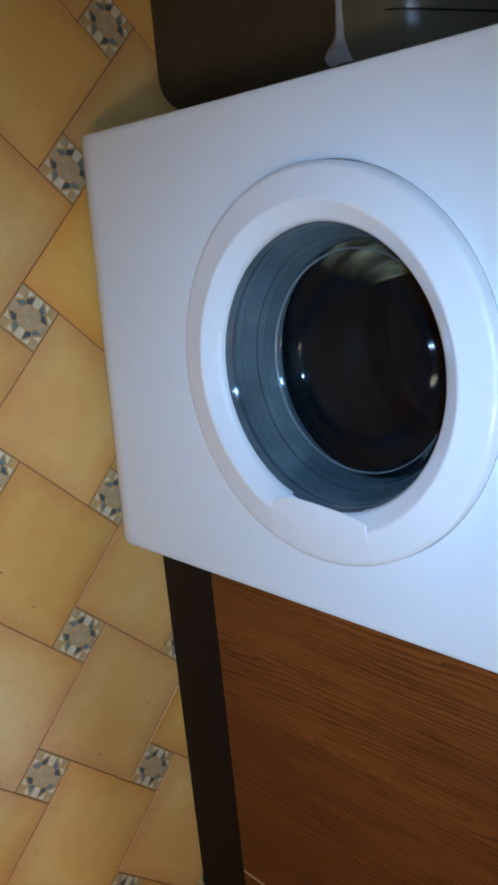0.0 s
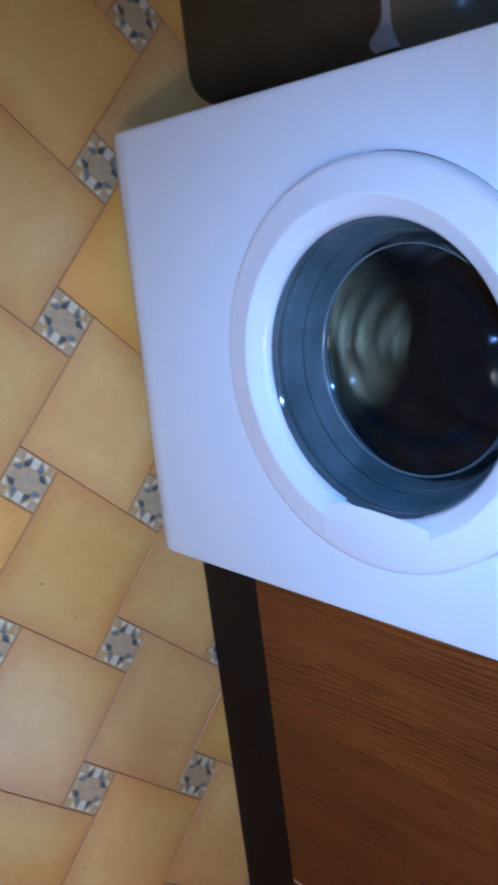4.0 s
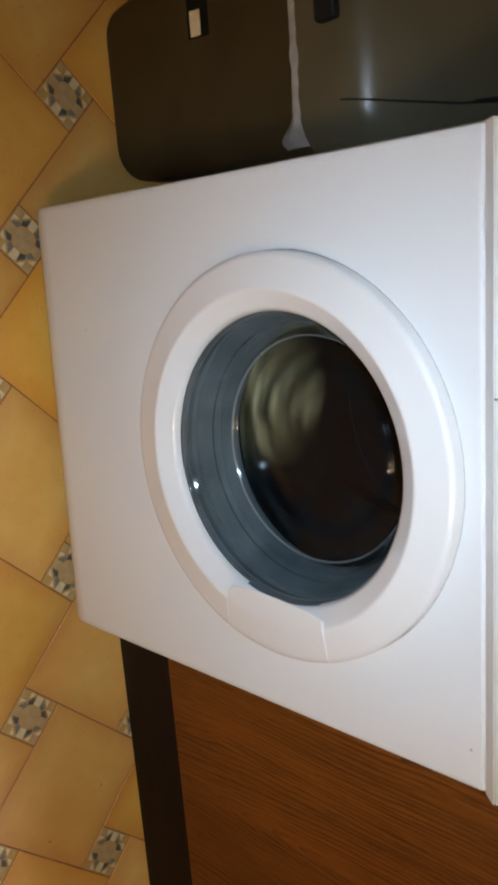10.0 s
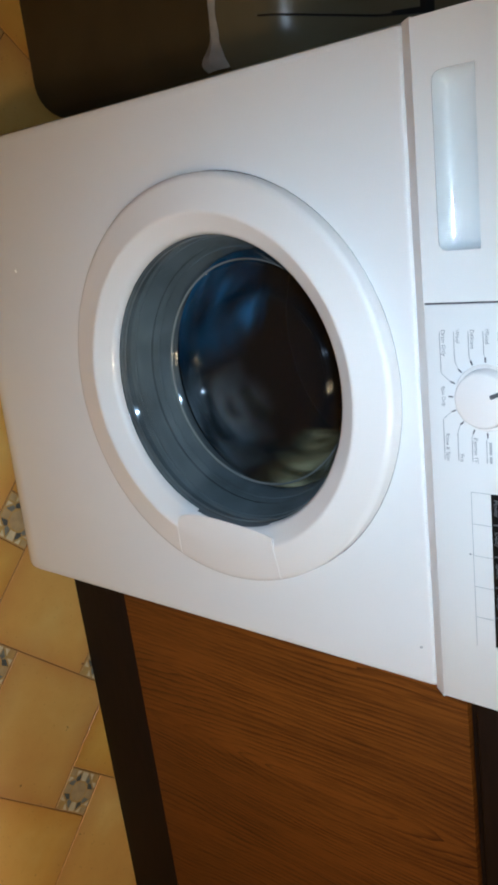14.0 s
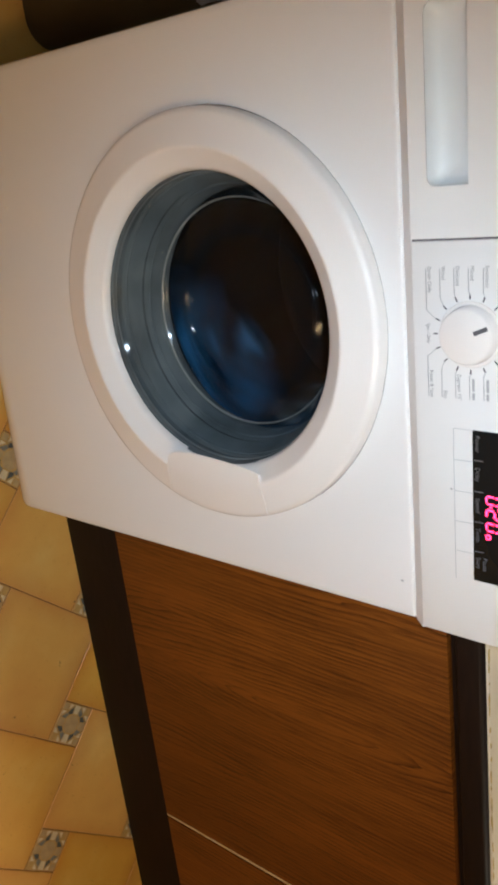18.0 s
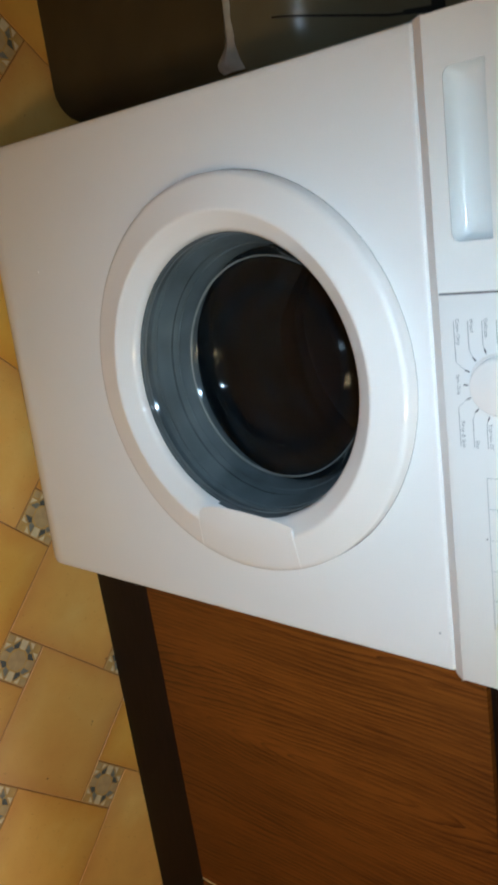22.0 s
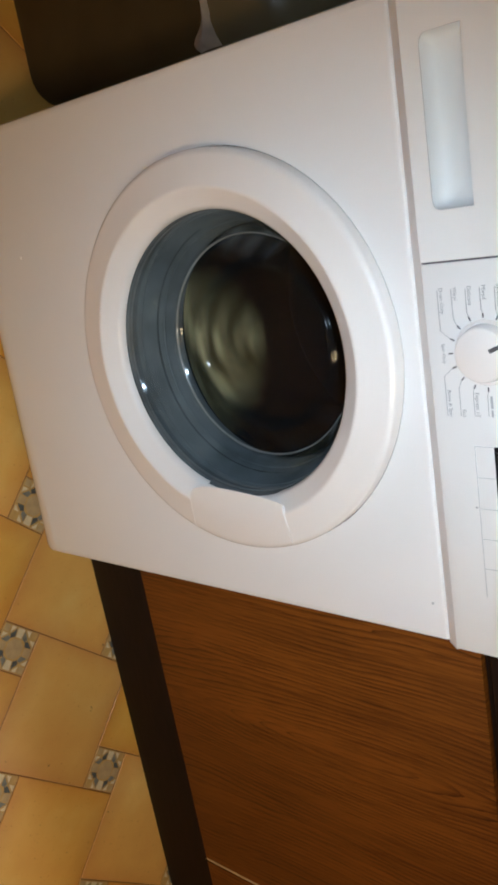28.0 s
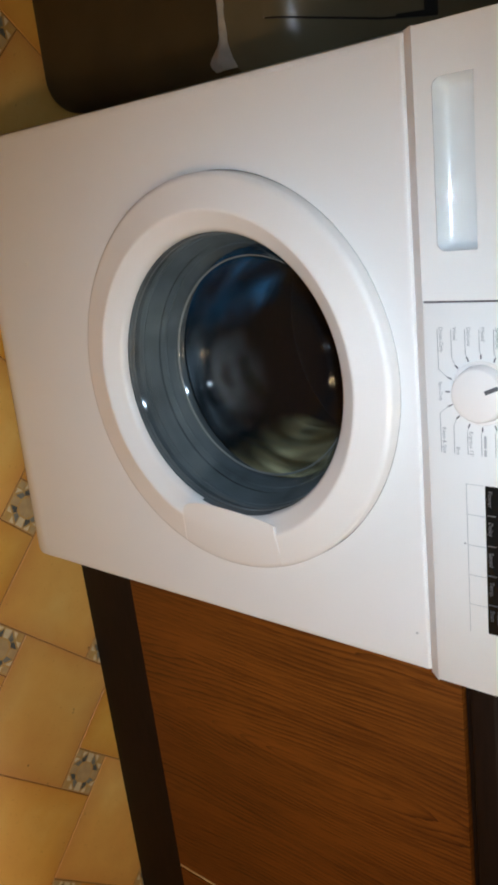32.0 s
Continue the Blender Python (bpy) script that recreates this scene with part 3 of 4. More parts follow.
        far = (0.0200, 0.0310, 0.0350, 0.0362, 0.0350, 0.0310, 0.0200)[k]
        leader_to_tick(-1, k, far, z)
        bmesh.ops.create_cube(bm, size=1, matrix=Matrix.LocRotScale(((-0.0520 + DX - far) / 2, FACE_Y - 0.0001, z - 0.0018), None, (DX - far + 0.0520, 0.0004, 0.0005)))
        part("leader_line", bm, M_GREY, wm, smooth=False)
    right = ["", "", "", "", "Express 15'", "Eco", "Rinse & Spin"]
    for k, text in enumerate(right):
        z = 0.8215 - 0.0128 * k
        far = (0.0200, 0.0310, 0.0350, 0.0362, 0.0350, 0.0310, 0.0200)[k]
        leader_to_tick(1, k, far, z)
        if text:
            words("programme_name", text, 0.0049, 0.0600, FACE_Y - 0.0002, z + 0.0014, M_GREY, wm, align="RIGHT")
        else:
            bm = bmesh.new()
            x = 0.0590
            for w in ((0.0120, 0.0130), (0.0085, 0.0110), (0.0060, 0.0110), (0.0060, 0.0110))[k]:
                bmesh.ops.create_cube(bm, size=1, matrix=Matrix.LocRotScale((x - w / 2, FACE_Y - 0.0002, z + 0.0016), None, (w, 0.0004, 0.0021)))
                x -= w + 0.0014
            part("programme_bar", bm, M_DIM, wm, smooth=False)
        bm = bmesh.new()
        bmesh.ops.create_cube(bm, size=1, matrix=Matrix.LocRotScale(((0.0590 + DX + far) / 2, FACE_Y - 0.0001, z - 0.0018), None, (0.0590 - DX - far, 0.0004, 0.0005)))
        part("leader_line", bm, M_GREY, wm, smooth=False)
    words("programme_name", "Spin Only", 0.0045, DX, FACE_Y - 0.0002, DZ - 0.0385, M_GREY, wm, align="CENTER")
    part("programme_bar", box(DX - 0.0115, DX + 0.0115, FACE_Y - 0.0004, FACE_Y + 0.001, DZ + 0.0397, DZ + 0.0418), M_DIM, wm, smooth=False)
    # display
    disp = part("display", box(0.0860, 0.2300, FACE_Y - 0.0015, FACE_Y + 0.004, 0.7835, 0.8440, 0.001), M_BLACK, wm, "gloss black display window with red digits")
    bm = bmesh.new()
    seven(bm, 0.1440, 0.797, 0.0072, 0.0150, "abcdef")
    seven(bm, 0.1570, 0.797, 0.0072, 0.0150, "abged")
    seven(bm, 0.1695, 0.797, 0.0072, 0.0150, "abcdef")
    for dz in (0.004, 0.011):
        bmesh.ops.create_cube(bm, size=1, matrix=Matrix.LocRotScale((0.1542 + 0.1 * dz, FACE_Y - 0.0028, 0.797 + dz), None, (0.0014, 0.0004, 0.0014)))
    part("digits", bm, M_DIGIT, disp, "glowing red figures", smooth=False)
    part("lock_icon", lathe([(0.0016, FACE_Y - 0.0028), (0.0026, FACE_Y - 0.0028)], 20, 0.1832, 0.7985), M_DIGIT, disp, smooth=False)
    for x, text in ((0.0975, "Power"), (0.1265, "Delay"), (0.1555, "Speed"), (0.184, "Temp."), (0.2125, "Start")):
        words("button_name", text, 0.0058, x - 0.0075, FACE_Y - 0.0022, 0.7885, M_FAINT, disp)
    words("button_name", "Pause", 0.0058, 0.2050, FACE_Y - 0.0022, 0.795, M_FAINT, disp)
    for x in (0.1130, 0.1420, 0.1710, 0.2000):
        part("button_divider", box(x - 0.0004, x + 0.0004, FACE_Y - 0.0021, FACE_Y - 0.0012, 0.7855, 0.7935), M_FAINT, disp, smooth=False)
    bm = bmesh.new()
    for x0, x1 in ((0.0910, 0.0970), (0.0990, 0.1220), (0.1240, 0.1390), (0.1410, 0.1610)):
        bmesh.ops.create_cube(bm, size=1, matrix=Matrix.LocRotScale(((x0 + x1) / 2, FACE_Y - 0.0021, 0.8225), None, (x1 - x0, 0.0004, 0.0011)))
    part("small_print", bm, M_FAINT, disp, smooth=False)
    # thin printed frame under the display
    for x0, x1, z0, z1 in ((0.0860, 0.2325, 0.7655, 0.7660), *((x, x + 0.0005, 0.7655, 0.7830) for x in (0.0860, 0.1150, 0.1445, 0.1740, 0.2035))):
        part("printed_line", box(x0, x1, FACE_Y - 0.0004, FACE_Y + 0.001, z0, z1), M_DIM, wm, smooth=False)
    part("key_icon", lathe([(0.0, FACE_Y - 0.0005), (0.0010, FACE_Y - 0.0005)], 12, 0.1440, 0.7630), M_GREY, wm, smooth=False)
    bm = bmesh.new()
    for x0, x1 in ((0.2510, 0.2580), (0.2595, 0.2670), (0.2685, 0.2750), (0.2765, 0.2800)):
        bmesh.ops.create_cube(bm, size=1, matrix=Matrix.LocRotScale(((x0 + x1) / 2, FACE_Y - 0.0003, 0.8325), None, (x1 - x0, 0.0004, 0.0042)))
    part("model_bars", bm, M_DIM, wm, smooth=False)
    # Tiny glossy bump added only to catch the torch as a glint.
    part("paint_blister", lathe([(0.0, -0.0017), (0.0009, -0.0015), (0.0016, -0.0009), (0.0022, 0.0003)], 16, -0.133, 0.149), M_PLASTIC, wm)
    part("screw_cap", lathe([(0.0, -0.0010), (0.0012, -0.0007), (0.0015, 0.0005)], 12, 0.256, 0.703), M_DIM, wm)
    # door: ring, handle, glass
    # outer edge: a wide soft shoulder that turns into a steep flank
    shoulder = [(0.2105 + 0.010 * (math.sin(a) - math.sin(radians(9.3))), -0.0163 + 0.010 * (math.cos(radians(9.3)) - math.cos(a))) for a in np.radians(np.linspace(9.3, 40, 10))]
    r40, y40 = shoulder[-1]
    shoulder += [(r40 + 0.005 * (math.sin(a) - math.sin(radians(40))), y40 + 0.005 * (math.cos(radians(40)) - math.cos(a))) for a in np.radians(np.linspace(46, 86, 6))]
    ring = [(0.2178, 0.0005), (0.2178, -0.0045)] + shoulder[::-1] + [(0.1838, -0.0204), (0.1822, -0.0208), (0.1805, -0.0210), (0.1788, -0.0206), (0.1772, -0.0197), (0.1765, -0.0192), (0.1625, -0.0104), (0.1606, -0.0090), (0.1586, -0.0068), (0.1570, -0.0030), (0.1567, -0.0008), (0.1590, 0.0004), (0.1650, 0.0030), (0.1650, 0.0090)]
    door = part("door", lathe(ring, 128, CX, CZ), M_PLASTIC, wm, "round white door with a clear glass bowl")

    def on_ring(r):
        for (r1, y1), (r0, y0) in zip(ring[1:], ring[2:]):
            if r0 <= r <= r1:
                return y0 + (y1 - y0) * (r - r0) / max(1e-6, r1 - r0)
        return 0.0

    # grip: a pad that carries the ring's flank inwards over the dished face, its inner edge bowed towards the glass
    def grip_row(u):
        bow = max(0.0, 1 - (2 * u ** 0.85 - 1) ** 2) ** 0.85
        r_in, y_in = 0.1690 - 0.0235 * bow, -0.0212 - 0.0016 * bow
        row = []
        for r, y in [(0.2168, -0.0116), (0.2146, -0.0151), (0.2122, -0.0163), (0.2066, -0.0174), (0.1960, -0.0190), (0.1840, -0.0210), (0.1800, -0.0216), (0.1750, -0.0221)] + [(0.1750 + (r_in - 0.1750) * f, -0.0221 + (y_in + 0.0221) * f) for f in (0.4, 0.75, 0.97)] + [(r_in, y_in + 0.0006), (r_in + 0.0012, y_in + 0.0018)]:
            k = (0.2168 - r) / 0.05
            a = radians((-20.5 - 4.0 * k) * (1 - u) + (18.5 + 4.5 * k) * u)
            row.append(Vector((CX + r * math.cos(a), y, CZ + r * math.sin(a))))
        return row

    bm = bmesh.new()
    vs = []
    for k in range(33):
        top = grip_row(k / 32)
        low = [Vector((v.x, max(v.y + 0.004, on_ring(math.hypot(v.x - CX, v.z - CZ)) + 0.002), v.z)) for v in (top[0], top[5])] + [top[-1] + Vector((0, 0.0006, 0))]
        vs.append([bm.verts.new(v) for v in top + list(reversed(low))])
    for p, q in zip(vs, vs[1:]):
        for i in range(len(p)):
            j = (i + 1) % len(p)
            bm.faces.new((p[i], p[j], q[j], q[i]))
    bm.faces.new(vs[0])
    bm.faces.new(vs[-1])
    grip = part("door_handle", bm, M_PLASTIC, door, "moulded white grip segment on the ring")
    for u in (0.0, 1.0):
        seam = bmesh.new()
        line = grip_row(u)[:8]
        other = grip_row(0.02 if u == 0 else 0.98)[:8]
        va, vb, vc = [], [], []
        for v, w in zip(line, other):
            tang = (v - w).normalized()
            va.append(seam.verts.new(v - tang * 0.0007 + Vector((0, 0.0008, 0))))
            vb.append(seam.verts.new(v + Vector((0, -0.0005, 0))))
            vc.append(seam.verts.new(v + tang * 0.0008 + Vector((0, 0.0022, 0))))
        for p, q in ((va, vb), (vb, vc)):
            for k in range(7):
                seam.faces.new((p[k], p[k + 1], q[k + 1], q[k]))
        part("grip_seam", seam, M_PLASTIC, grip)
    # Solid dark strip in place of the shade under the grip's inner edge.
    part("handle_gap", lathe([(0.1600, -0.0078), (0.1572, -0.0040), (0.1560, 0.0005), (0.1585, 0.0005), (0.1615, -0.0070)], 24, CX, CZ, -20, 19, closed=True), M_GAP_SHADE, door, "dark strip standing in for shade in the finger gap behind the grip")
    # bowl, from the lip inwards: a bevelled lip, a steep wall, a bevelled foot and a flat base with one raised ring
    def band(line, length, a0, a1, rise=1, n=6):
        """Goes on inwards by a gently bowed band whose slope runs from a0 to a1 degrees."""
        for k in range(n):
            a = radians(a0 + (a1 - a0) * (k + 0.5) / n)
            r, y = line[-1]
            line.append((r - length / n * math.cos(a), y + rise * length / n * math.sin(a)))

    line = [(0.1590 - 0.0035 * math.sin(t), 0.0045 - 0.0062 * math.cos(t)) for t in np.linspace(0.0, 0.95, 6)]
    band(line, 0.0090, 45.5, 51.5)
    band(line, 0.0015, 52, 57, n=2)
    band(line, 0.0070, 58, 63)
    band(line, 0.0395, 66.5, 68, n=5)
    band(line, 0.0055, 63, 58)
    band(line, 0.0010, 56, 50, n=2)
    band(line, 0.0060, 48.5, 42.5)
    band(line, 0.0045, 36, 6, n=4)
    r0, y0 = line[-1]
    line.append((0.1000, y0 + 0.0008))
    band(line, 0.0012, 4, 28, -1, n=3)
    band(line, 0.0040, 31.5, 37.5, -1)
    band(line, 0.0012, 28, 0, -1, n=3)
    band(line, 0.0012, 0, 38, n=3)
    band(line, 0.0042, 41, 46.5)
    band(line, 0.0008, 50, 56, n=2)
    band(line, 0.0030, 58, 63)
    band(line, 0.0016, 52, 4, n=4)
    r0, y0 = line[-1]
    line += [(0.06, y0 + 0.0008), (0.03, y0 + 0.0014), (0.0, y0 + 0.0016)]
    bowl = line[::-1]
    raw = np.array(bowl)
    run = np.concatenate([[0], np.cumsum(np.hypot(*np.diff(raw, axis=0).T))])
    st = np.arange(0, run[-1], 0.0009)
    pr, py = np.interp(st, run, raw[:, 0]), np.interp(st, run, raw[:, 1])
    bowl = list(zip(pr, py)) + [bowl[-1]]
    bm = lathe(bowl, 96, CX, CZ)
    geo = bmesh.ops.duplicate(bm, geom=bm.verts[:] + bm.edges[:] + bm.faces[:])["geom"]
    for v in geo:
        if isinstance(v, bmesh.types.BMVert):
            v.co.y += 0.004
            f = 1.018
            v.co.x, v.co.z = CX + (v.co.x - CX) * f, CZ + (v.co.z - CZ) * f
    me = finish("door_glass", bm, M_GLASS)
    hub = Vector((CX, -0.3, CZ))
    for poly in me.polygons:
        if poly.normal.dot(hub - poly.center) < 0:
            poly.flip()
    me.update()
    gl = part("door_glass", me, None, door, "clear glass bowl")
    gl.visible_shadow = False
    part("glass_rim", lathe([(0.1286, 0.0560), (0.1279, 0.0576), (0.1271, 0.0582), (0.1266, 0.0574)], 96, CX, CZ), M_RIM, door)
    gasket = [(0.172, 0.014), (0.167, 0.0045), (0.160, 0.0020), (0.1572, 0.0022), (0.1560, 0.0045), (0.1562, 0.0085), (0.1575, 0.0120), (0.1572, 0.0150), (0.1575, 0.018), (0.154, 0.023), (0.1495, 0.033), (0.1455, 0.040), (0.146, 0.044), (0.1425, 0.050), (0.1380, 0.062), (0.136, 0.068), (0.138, 0.078), (0.150, 0.085)]
    part("door_gasket", lathe(gasket, 96, CX, CZ), M_RUBBER, wm, "grey-blue folded rubber gasket")
    for r_, y_ in ((0.1553, 0.0076), (0.1538, 0.0228), (0.1420, 0.0505)):
        bead = [(r_ + 0.0011 * math.cos(a), y_ - 0.0011 * math.sin(a)) for a in np.linspace(0, math.pi * 2, 9)[:-1]]
        part("gasket_rib", lathe(bead, 96, CX, CZ, closed=True), M_RUBBER, wm, "thin moulded rib of the gasket")
    # Tub is near-black too, its colour standing in for shade round the drum.
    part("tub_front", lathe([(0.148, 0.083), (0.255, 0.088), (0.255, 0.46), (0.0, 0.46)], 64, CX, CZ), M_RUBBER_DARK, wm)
    return wm


def drum_of(wm):
    """The drum turns about its own middle."""
    drum = part("drum", lathe([(0.155, 0.0), (0.162, -0.004), (0.228, 0.004), (0.236, 0.012), (0.236, 0.336), (0.235, 0.337), (0.0, 0.337)], 72), M_DRUM_SHADE, wm, "steel drum, coloured near-black to stand in for the shade inside")
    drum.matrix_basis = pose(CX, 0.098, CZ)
    for k in range(3):
        a = radians(120 * k + 40)
        bm = bmesh.new()
        sec = [(-0.03, 0.234), (-0.012, 0.190), (0.0, 0.184), (0.012, 0.190), (0.03, 0.234)]
        rows = []
        for y, f in ((0.02, 0.6), (0.05, 1.0), (0.28, 1.0), (0.31, 0.6)):
            rows.append([bm.verts.new(((0.234 - (0.234 - r) * f) * math.cos(a) - s * math.sin(a), y, (0.234 - (0.234 - r) * f) * math.sin(a) + s * math.cos(a))) for s, r in sec])
        for p, q in zip(rows, rows[1:]):
            for i in range(4):
                bm.faces.new((p[i], p[i + 1], q[i + 1], q[i]))
        bm.faces.new(rows[0])
        bm.faces.new(rows[-1])
        part("lifter", bm, M_DRUM_SHADE, drum)
    return drum


def garment(name, label, material, a0, a1, r0, r1, y0, y1, seed, folds=0.012):
    """A wet crumpled piece of cloth pressed to the drum wall, about the drum's axis."""
    rng = random.Random(seed)
    bm = bmesh.new()
    na, nr = 36, 14
    off = Vector((rng.uniform(0, 50), rng.uniform(0, 50), rng.uniform(0, 50)))
    front, back = [], []
    for i in range(na + 1):
        fa = i / na
        a = radians(a0 + (a1 - a0) * fa)
        edge = math.sin(math.pi * min(1, max(0, fa))) ** 0.5
        row = []
        for j in range(nr + 1):
            fr = j / nr
            wob = noise.noise(Vector((fa * 3, fr * 4, 0)) + off)
            fine = noise.noise(Vector((fa * 7, fr * 10, 4)) + off)
            inner = r0 + 0.018 * noise.noise(Vector((fa * 4, 7, 0)) + off) + (r1 - r0) * 0.55 * (1 - edge)
            r = inner + (r1 - inner) * fr
            y = y0 + (y1 - y0) * (0.25 + 0.5 * (1 - fr) ** 2) - 0.012 * math.sin(math.pi * fr) + folds * (wob + 0.45 * fine) + (1 - edge) * 0.03
            row.append(bm.verts.new((r * math.cos(a), y, r * math.sin(a))))
        front.append(row)
        back.append([bm.verts.new((min(0.233, v.co.xz.length + 0.004) * math.cos(a), y1, min(0.233, v.co.xz.length + 0.004) * math.sin(a))) for v in row])
    for i in range(na):
        for j in range(nr):
            bm.faces.new((front[i][j], front[i + 1][j], front[i + 1][j + 1], front[i][j + 1]))
            bm.faces.new((back[i][j], back[i][j + 1], back[i + 1][j + 1], back[i + 1][j]))
        bm.faces.new((front[i][0], back[i][0], back[i + 1][0], front[i + 1][0]))
        bm.faces.new((front[i][nr], front[i + 1][nr], back[i + 1][nr], back[i][nr]))
    for e in (0, na):
        for j in range(nr):
            bm.faces.new((front[e][j], front[e][j + 1], back[e][j + 1], back[e][j]))
    ob = part(name, bm, material)
    ob.matrix_basis = pose(CX, 0.098, CZ)
    return tagged(ob, label, "laundry", "laundry in the drum")


# ---- cabinet beside the machine ----
DOOR_Y, DOOR_Z0, DOOR_Z1 = -0.032, 0.163, 0.709
CAB = pose(0.30, 0.110, 0, 0, 0, 1.9)


def base_cabinet(x0, x1, label):
    cab = thing("base_cabinet", label, "cabinet", "fitted base cabinets")
    cab.matrix_basis = CAB @ pose(x0, 0, 0)
    w = x1 - x0
    part("carcass", box(0.002, w - 0.002, -0.012, 0.50, 0.148, 0.725, 0.001), M_DARKWOOD, cab)
    door = part("cabinet_door", box(0.0015, w - 0.0060, DOOR_Y, DOOR_Y + 0.018, DOOR_Z0, DOOR_Z1, 0.0015), M_WOOD, cab, "reddish-brown wood-grain door")
    part("edging", box(w - 0.0058, w - 0.0013, DOOR_Y + 0.0003, DOOR_Y + 0.018, DOOR_Z0, DOOR_Z1, 0.0006), M_EDGE, door, "pale worn edge strip")
    part("finger_rail", box(0.001, w - 0.001, DOOR_Y + 0.004, -0.0125, DOOR_Z1 + 0.003, 0.7265), M_DARKWOOD, cab, "dark recessed rail")
    return cab


def cabinets():
    base_cabinet(0.006, 0.595, "wood-grain base cabinet with a plain door beside the washing machine")
    base_cabinet(0.596, 1.19, "wood-grain base cabinet with a plain door beside another cabinet")
    pl = part("plinth", box(0.006, 1.7, 0.0, 0.016, 0.0, 0.146, 0.001), M_DARKWOOD, m=CAB)
    tagged(pl, "dark brown plinth board under the cabinets", "plinth", kind="structure")
    top = thing("worktop", "cream laminate worktop with a dark wooden front edge", "worktop")
    top.matrix_basis = CAB
    part("slab", box(0.004, 1.7, -0.0345, 0.50, 0.7275, 0.7590, 0.001), M_TOP, top)
    part("front_edge", box(0.004, 1.7, -0.050, -0.035, 0.7270, 0.7570, 0.004, 3), M_DARKWOOD, top, "dark stained wooden edge")
    rng = random.Random(5)
    bm = bmesh.new()
    x = 0.02
    while x < 0.8:
        w = rng.uniform(0.002, 0.012)
        bmesh.ops.create_icosphere(bm, subdivisions=1, radius=1, matrix=Matrix.LocRotScale((x, -0.0345 + rng.uniform(-0.0008, 0.0012), 0.7588), None, (w, rng.uniform(0.0008, 0.0022), 0.0008)))
        x += w + rng.uniform(0.002, 0.02)
    part("glue_line", bm, M_GLUE, top, "yellowed glue along the edge")


# ---- bin ----
def bin_thing():
    b = thing("waste_bin", "dark olive-grey plastic bin with a bag tucked under its lid", "bin", at=(-0.476, 0.294, 0))
    b.rotation_euler.z = radians(1.5)

    def section(z, hx, front, back, r):
        return [(x, y, z) for x, y in rounded_rect(0, (front + back) / 2, hx, (back - front) / 2, r)]

    part("bin_body", loft([section(0.0, 0.114, -0.097, 0.10, 0.04), section(0.004, 0.123, -0.107, 0.11, 0.045), section(0.012, 0.126, -0.110, 0.113, 0.045), section(0.20, 0.140, -0.141, 0.14, 0.05), section(0.432, 0.155, -0.176, 0.165, 0.055)]), M_BIN, b)
    lid = part("lid", loft([section(0.428, 0.157, -0.179, 0.168, 0.055), section(0.432, 0.160, -0.183, 0.172, 0.057), section(0.480, 0.159, -0.184, 0.172, 0.057), section(0.498, 0.159, -0.1832, 0.172, 0.057), section(0.508, 0.1585, -0.1805, 0.172, 0.0565), section(0.517, 0.158, -0.1755, 0.171, 0.056), section(0.525, 0.157, -0.1685, 0.171, 0.056), section(0.532, 0.156, -0.1600, 0.170, 0.055), section(0.58, 0.151, -0.0950, 0.166, 0.05), section(0.63, 0.144, -0.0300, 0.158, 0.05), section(0.655, 0.128, 0.012, 0.140, 0.045), section(0.662, 0.10, 0.035, 0.12, 0.035)]), M_LID, b, "satin grey sloping lid")

    # flap bent over the shoulder of the lid, with a dark gap round it and a catch
    def bent(half0, out, z0, z1):
        line = [(-0.1838, z0), (-0.1832, 0.498), (-0.1805, 0.508), (-0.1755, 0.517), (-0.1685, 0.525), (-0.1600, 0.532), (-0.0950, 0.580), (-0.0430, z1)]
        bm = bmesh.new()
        rows = []
        for k, (y, z) in enumerate(line):
            y0, zz0 = line[max(0, k - 1)]
            y1, zz1 = line[min(len(line) - 1, k + 1)]
            n = Vector((0, -(zz1 - zz0), y1 - y0)).normalized()
            half = half0 + 0.013 * min(1.0, max(0.0, (z - 0.49) / 0.08))
            pts = [(-half, -0.004), (-half, out), (-half + 0.004, out + 0.0012), (half - 0.004, out + 0.0012), (half, out), (half, -0.004)]
            rows.append([bm.verts.new((x, y + n.y * o, z + n.z * o)) for x, o in pts])
        for p, q in zip(rows, rows[1:]):
            for m in range(5):
                bm.faces.new((p[m], p[m + 1], q[m + 1], q[m]))
        bm.faces.new(rows[0])
        bm.faces.new(rows[-1])
        return bm

    part("flap_gap", bent(0.1052, 0.0005, 0.4900, 0.6205), M_RUBBER_DARK, lid, smooth=False)
    part("flap", bent(0.1032, 0.0014, 0.4880, 0.6190), M_LID, lid, "hinged flap")
    part("catch", box(-0.026, 0.026, -0.196, -0.181, 0.468, 0.496, 0.004, 3), M_RUBBER_DARK, lid, "black catch")
    # sticker on the body
    st = pose(-0.047, -0.1508, 0.264, 81.5, 0, 0)
    stick = part("sticker", box(-0.034, 0.030, -0.030, 0.030, -0.0004, 0.0008), M_BLACK, b, "small black sticker with a white panel", m=st, smooth=False)
    part("sticker_panel", box(-0.002, 0.028, -0.026, -0.010, 0.0009, 0.0012), M_WHITE, stick, smooth=False)
    # bag edge under the lid
    bm = bmesh.new()
    rng = random.Random(8)
    n = 60
    rows = []
    for k in range(n + 1):
        f = k / n
        x = 0.139 - 0.283 * f
        drop = (0.026 * math.exp(-((x - 0.133) / 0.015) ** 2) + 0.007 * (1 - f) + 0.005) * (1 + 0.14 * noise.noise(Vector((f * 9, 2, 0))))
        bulge = 0.004 + 0.003 * noise.noise(Vector((f * 14, 5, 0)))
        corner = max(0.0, (x - 0.100) / 0.056)
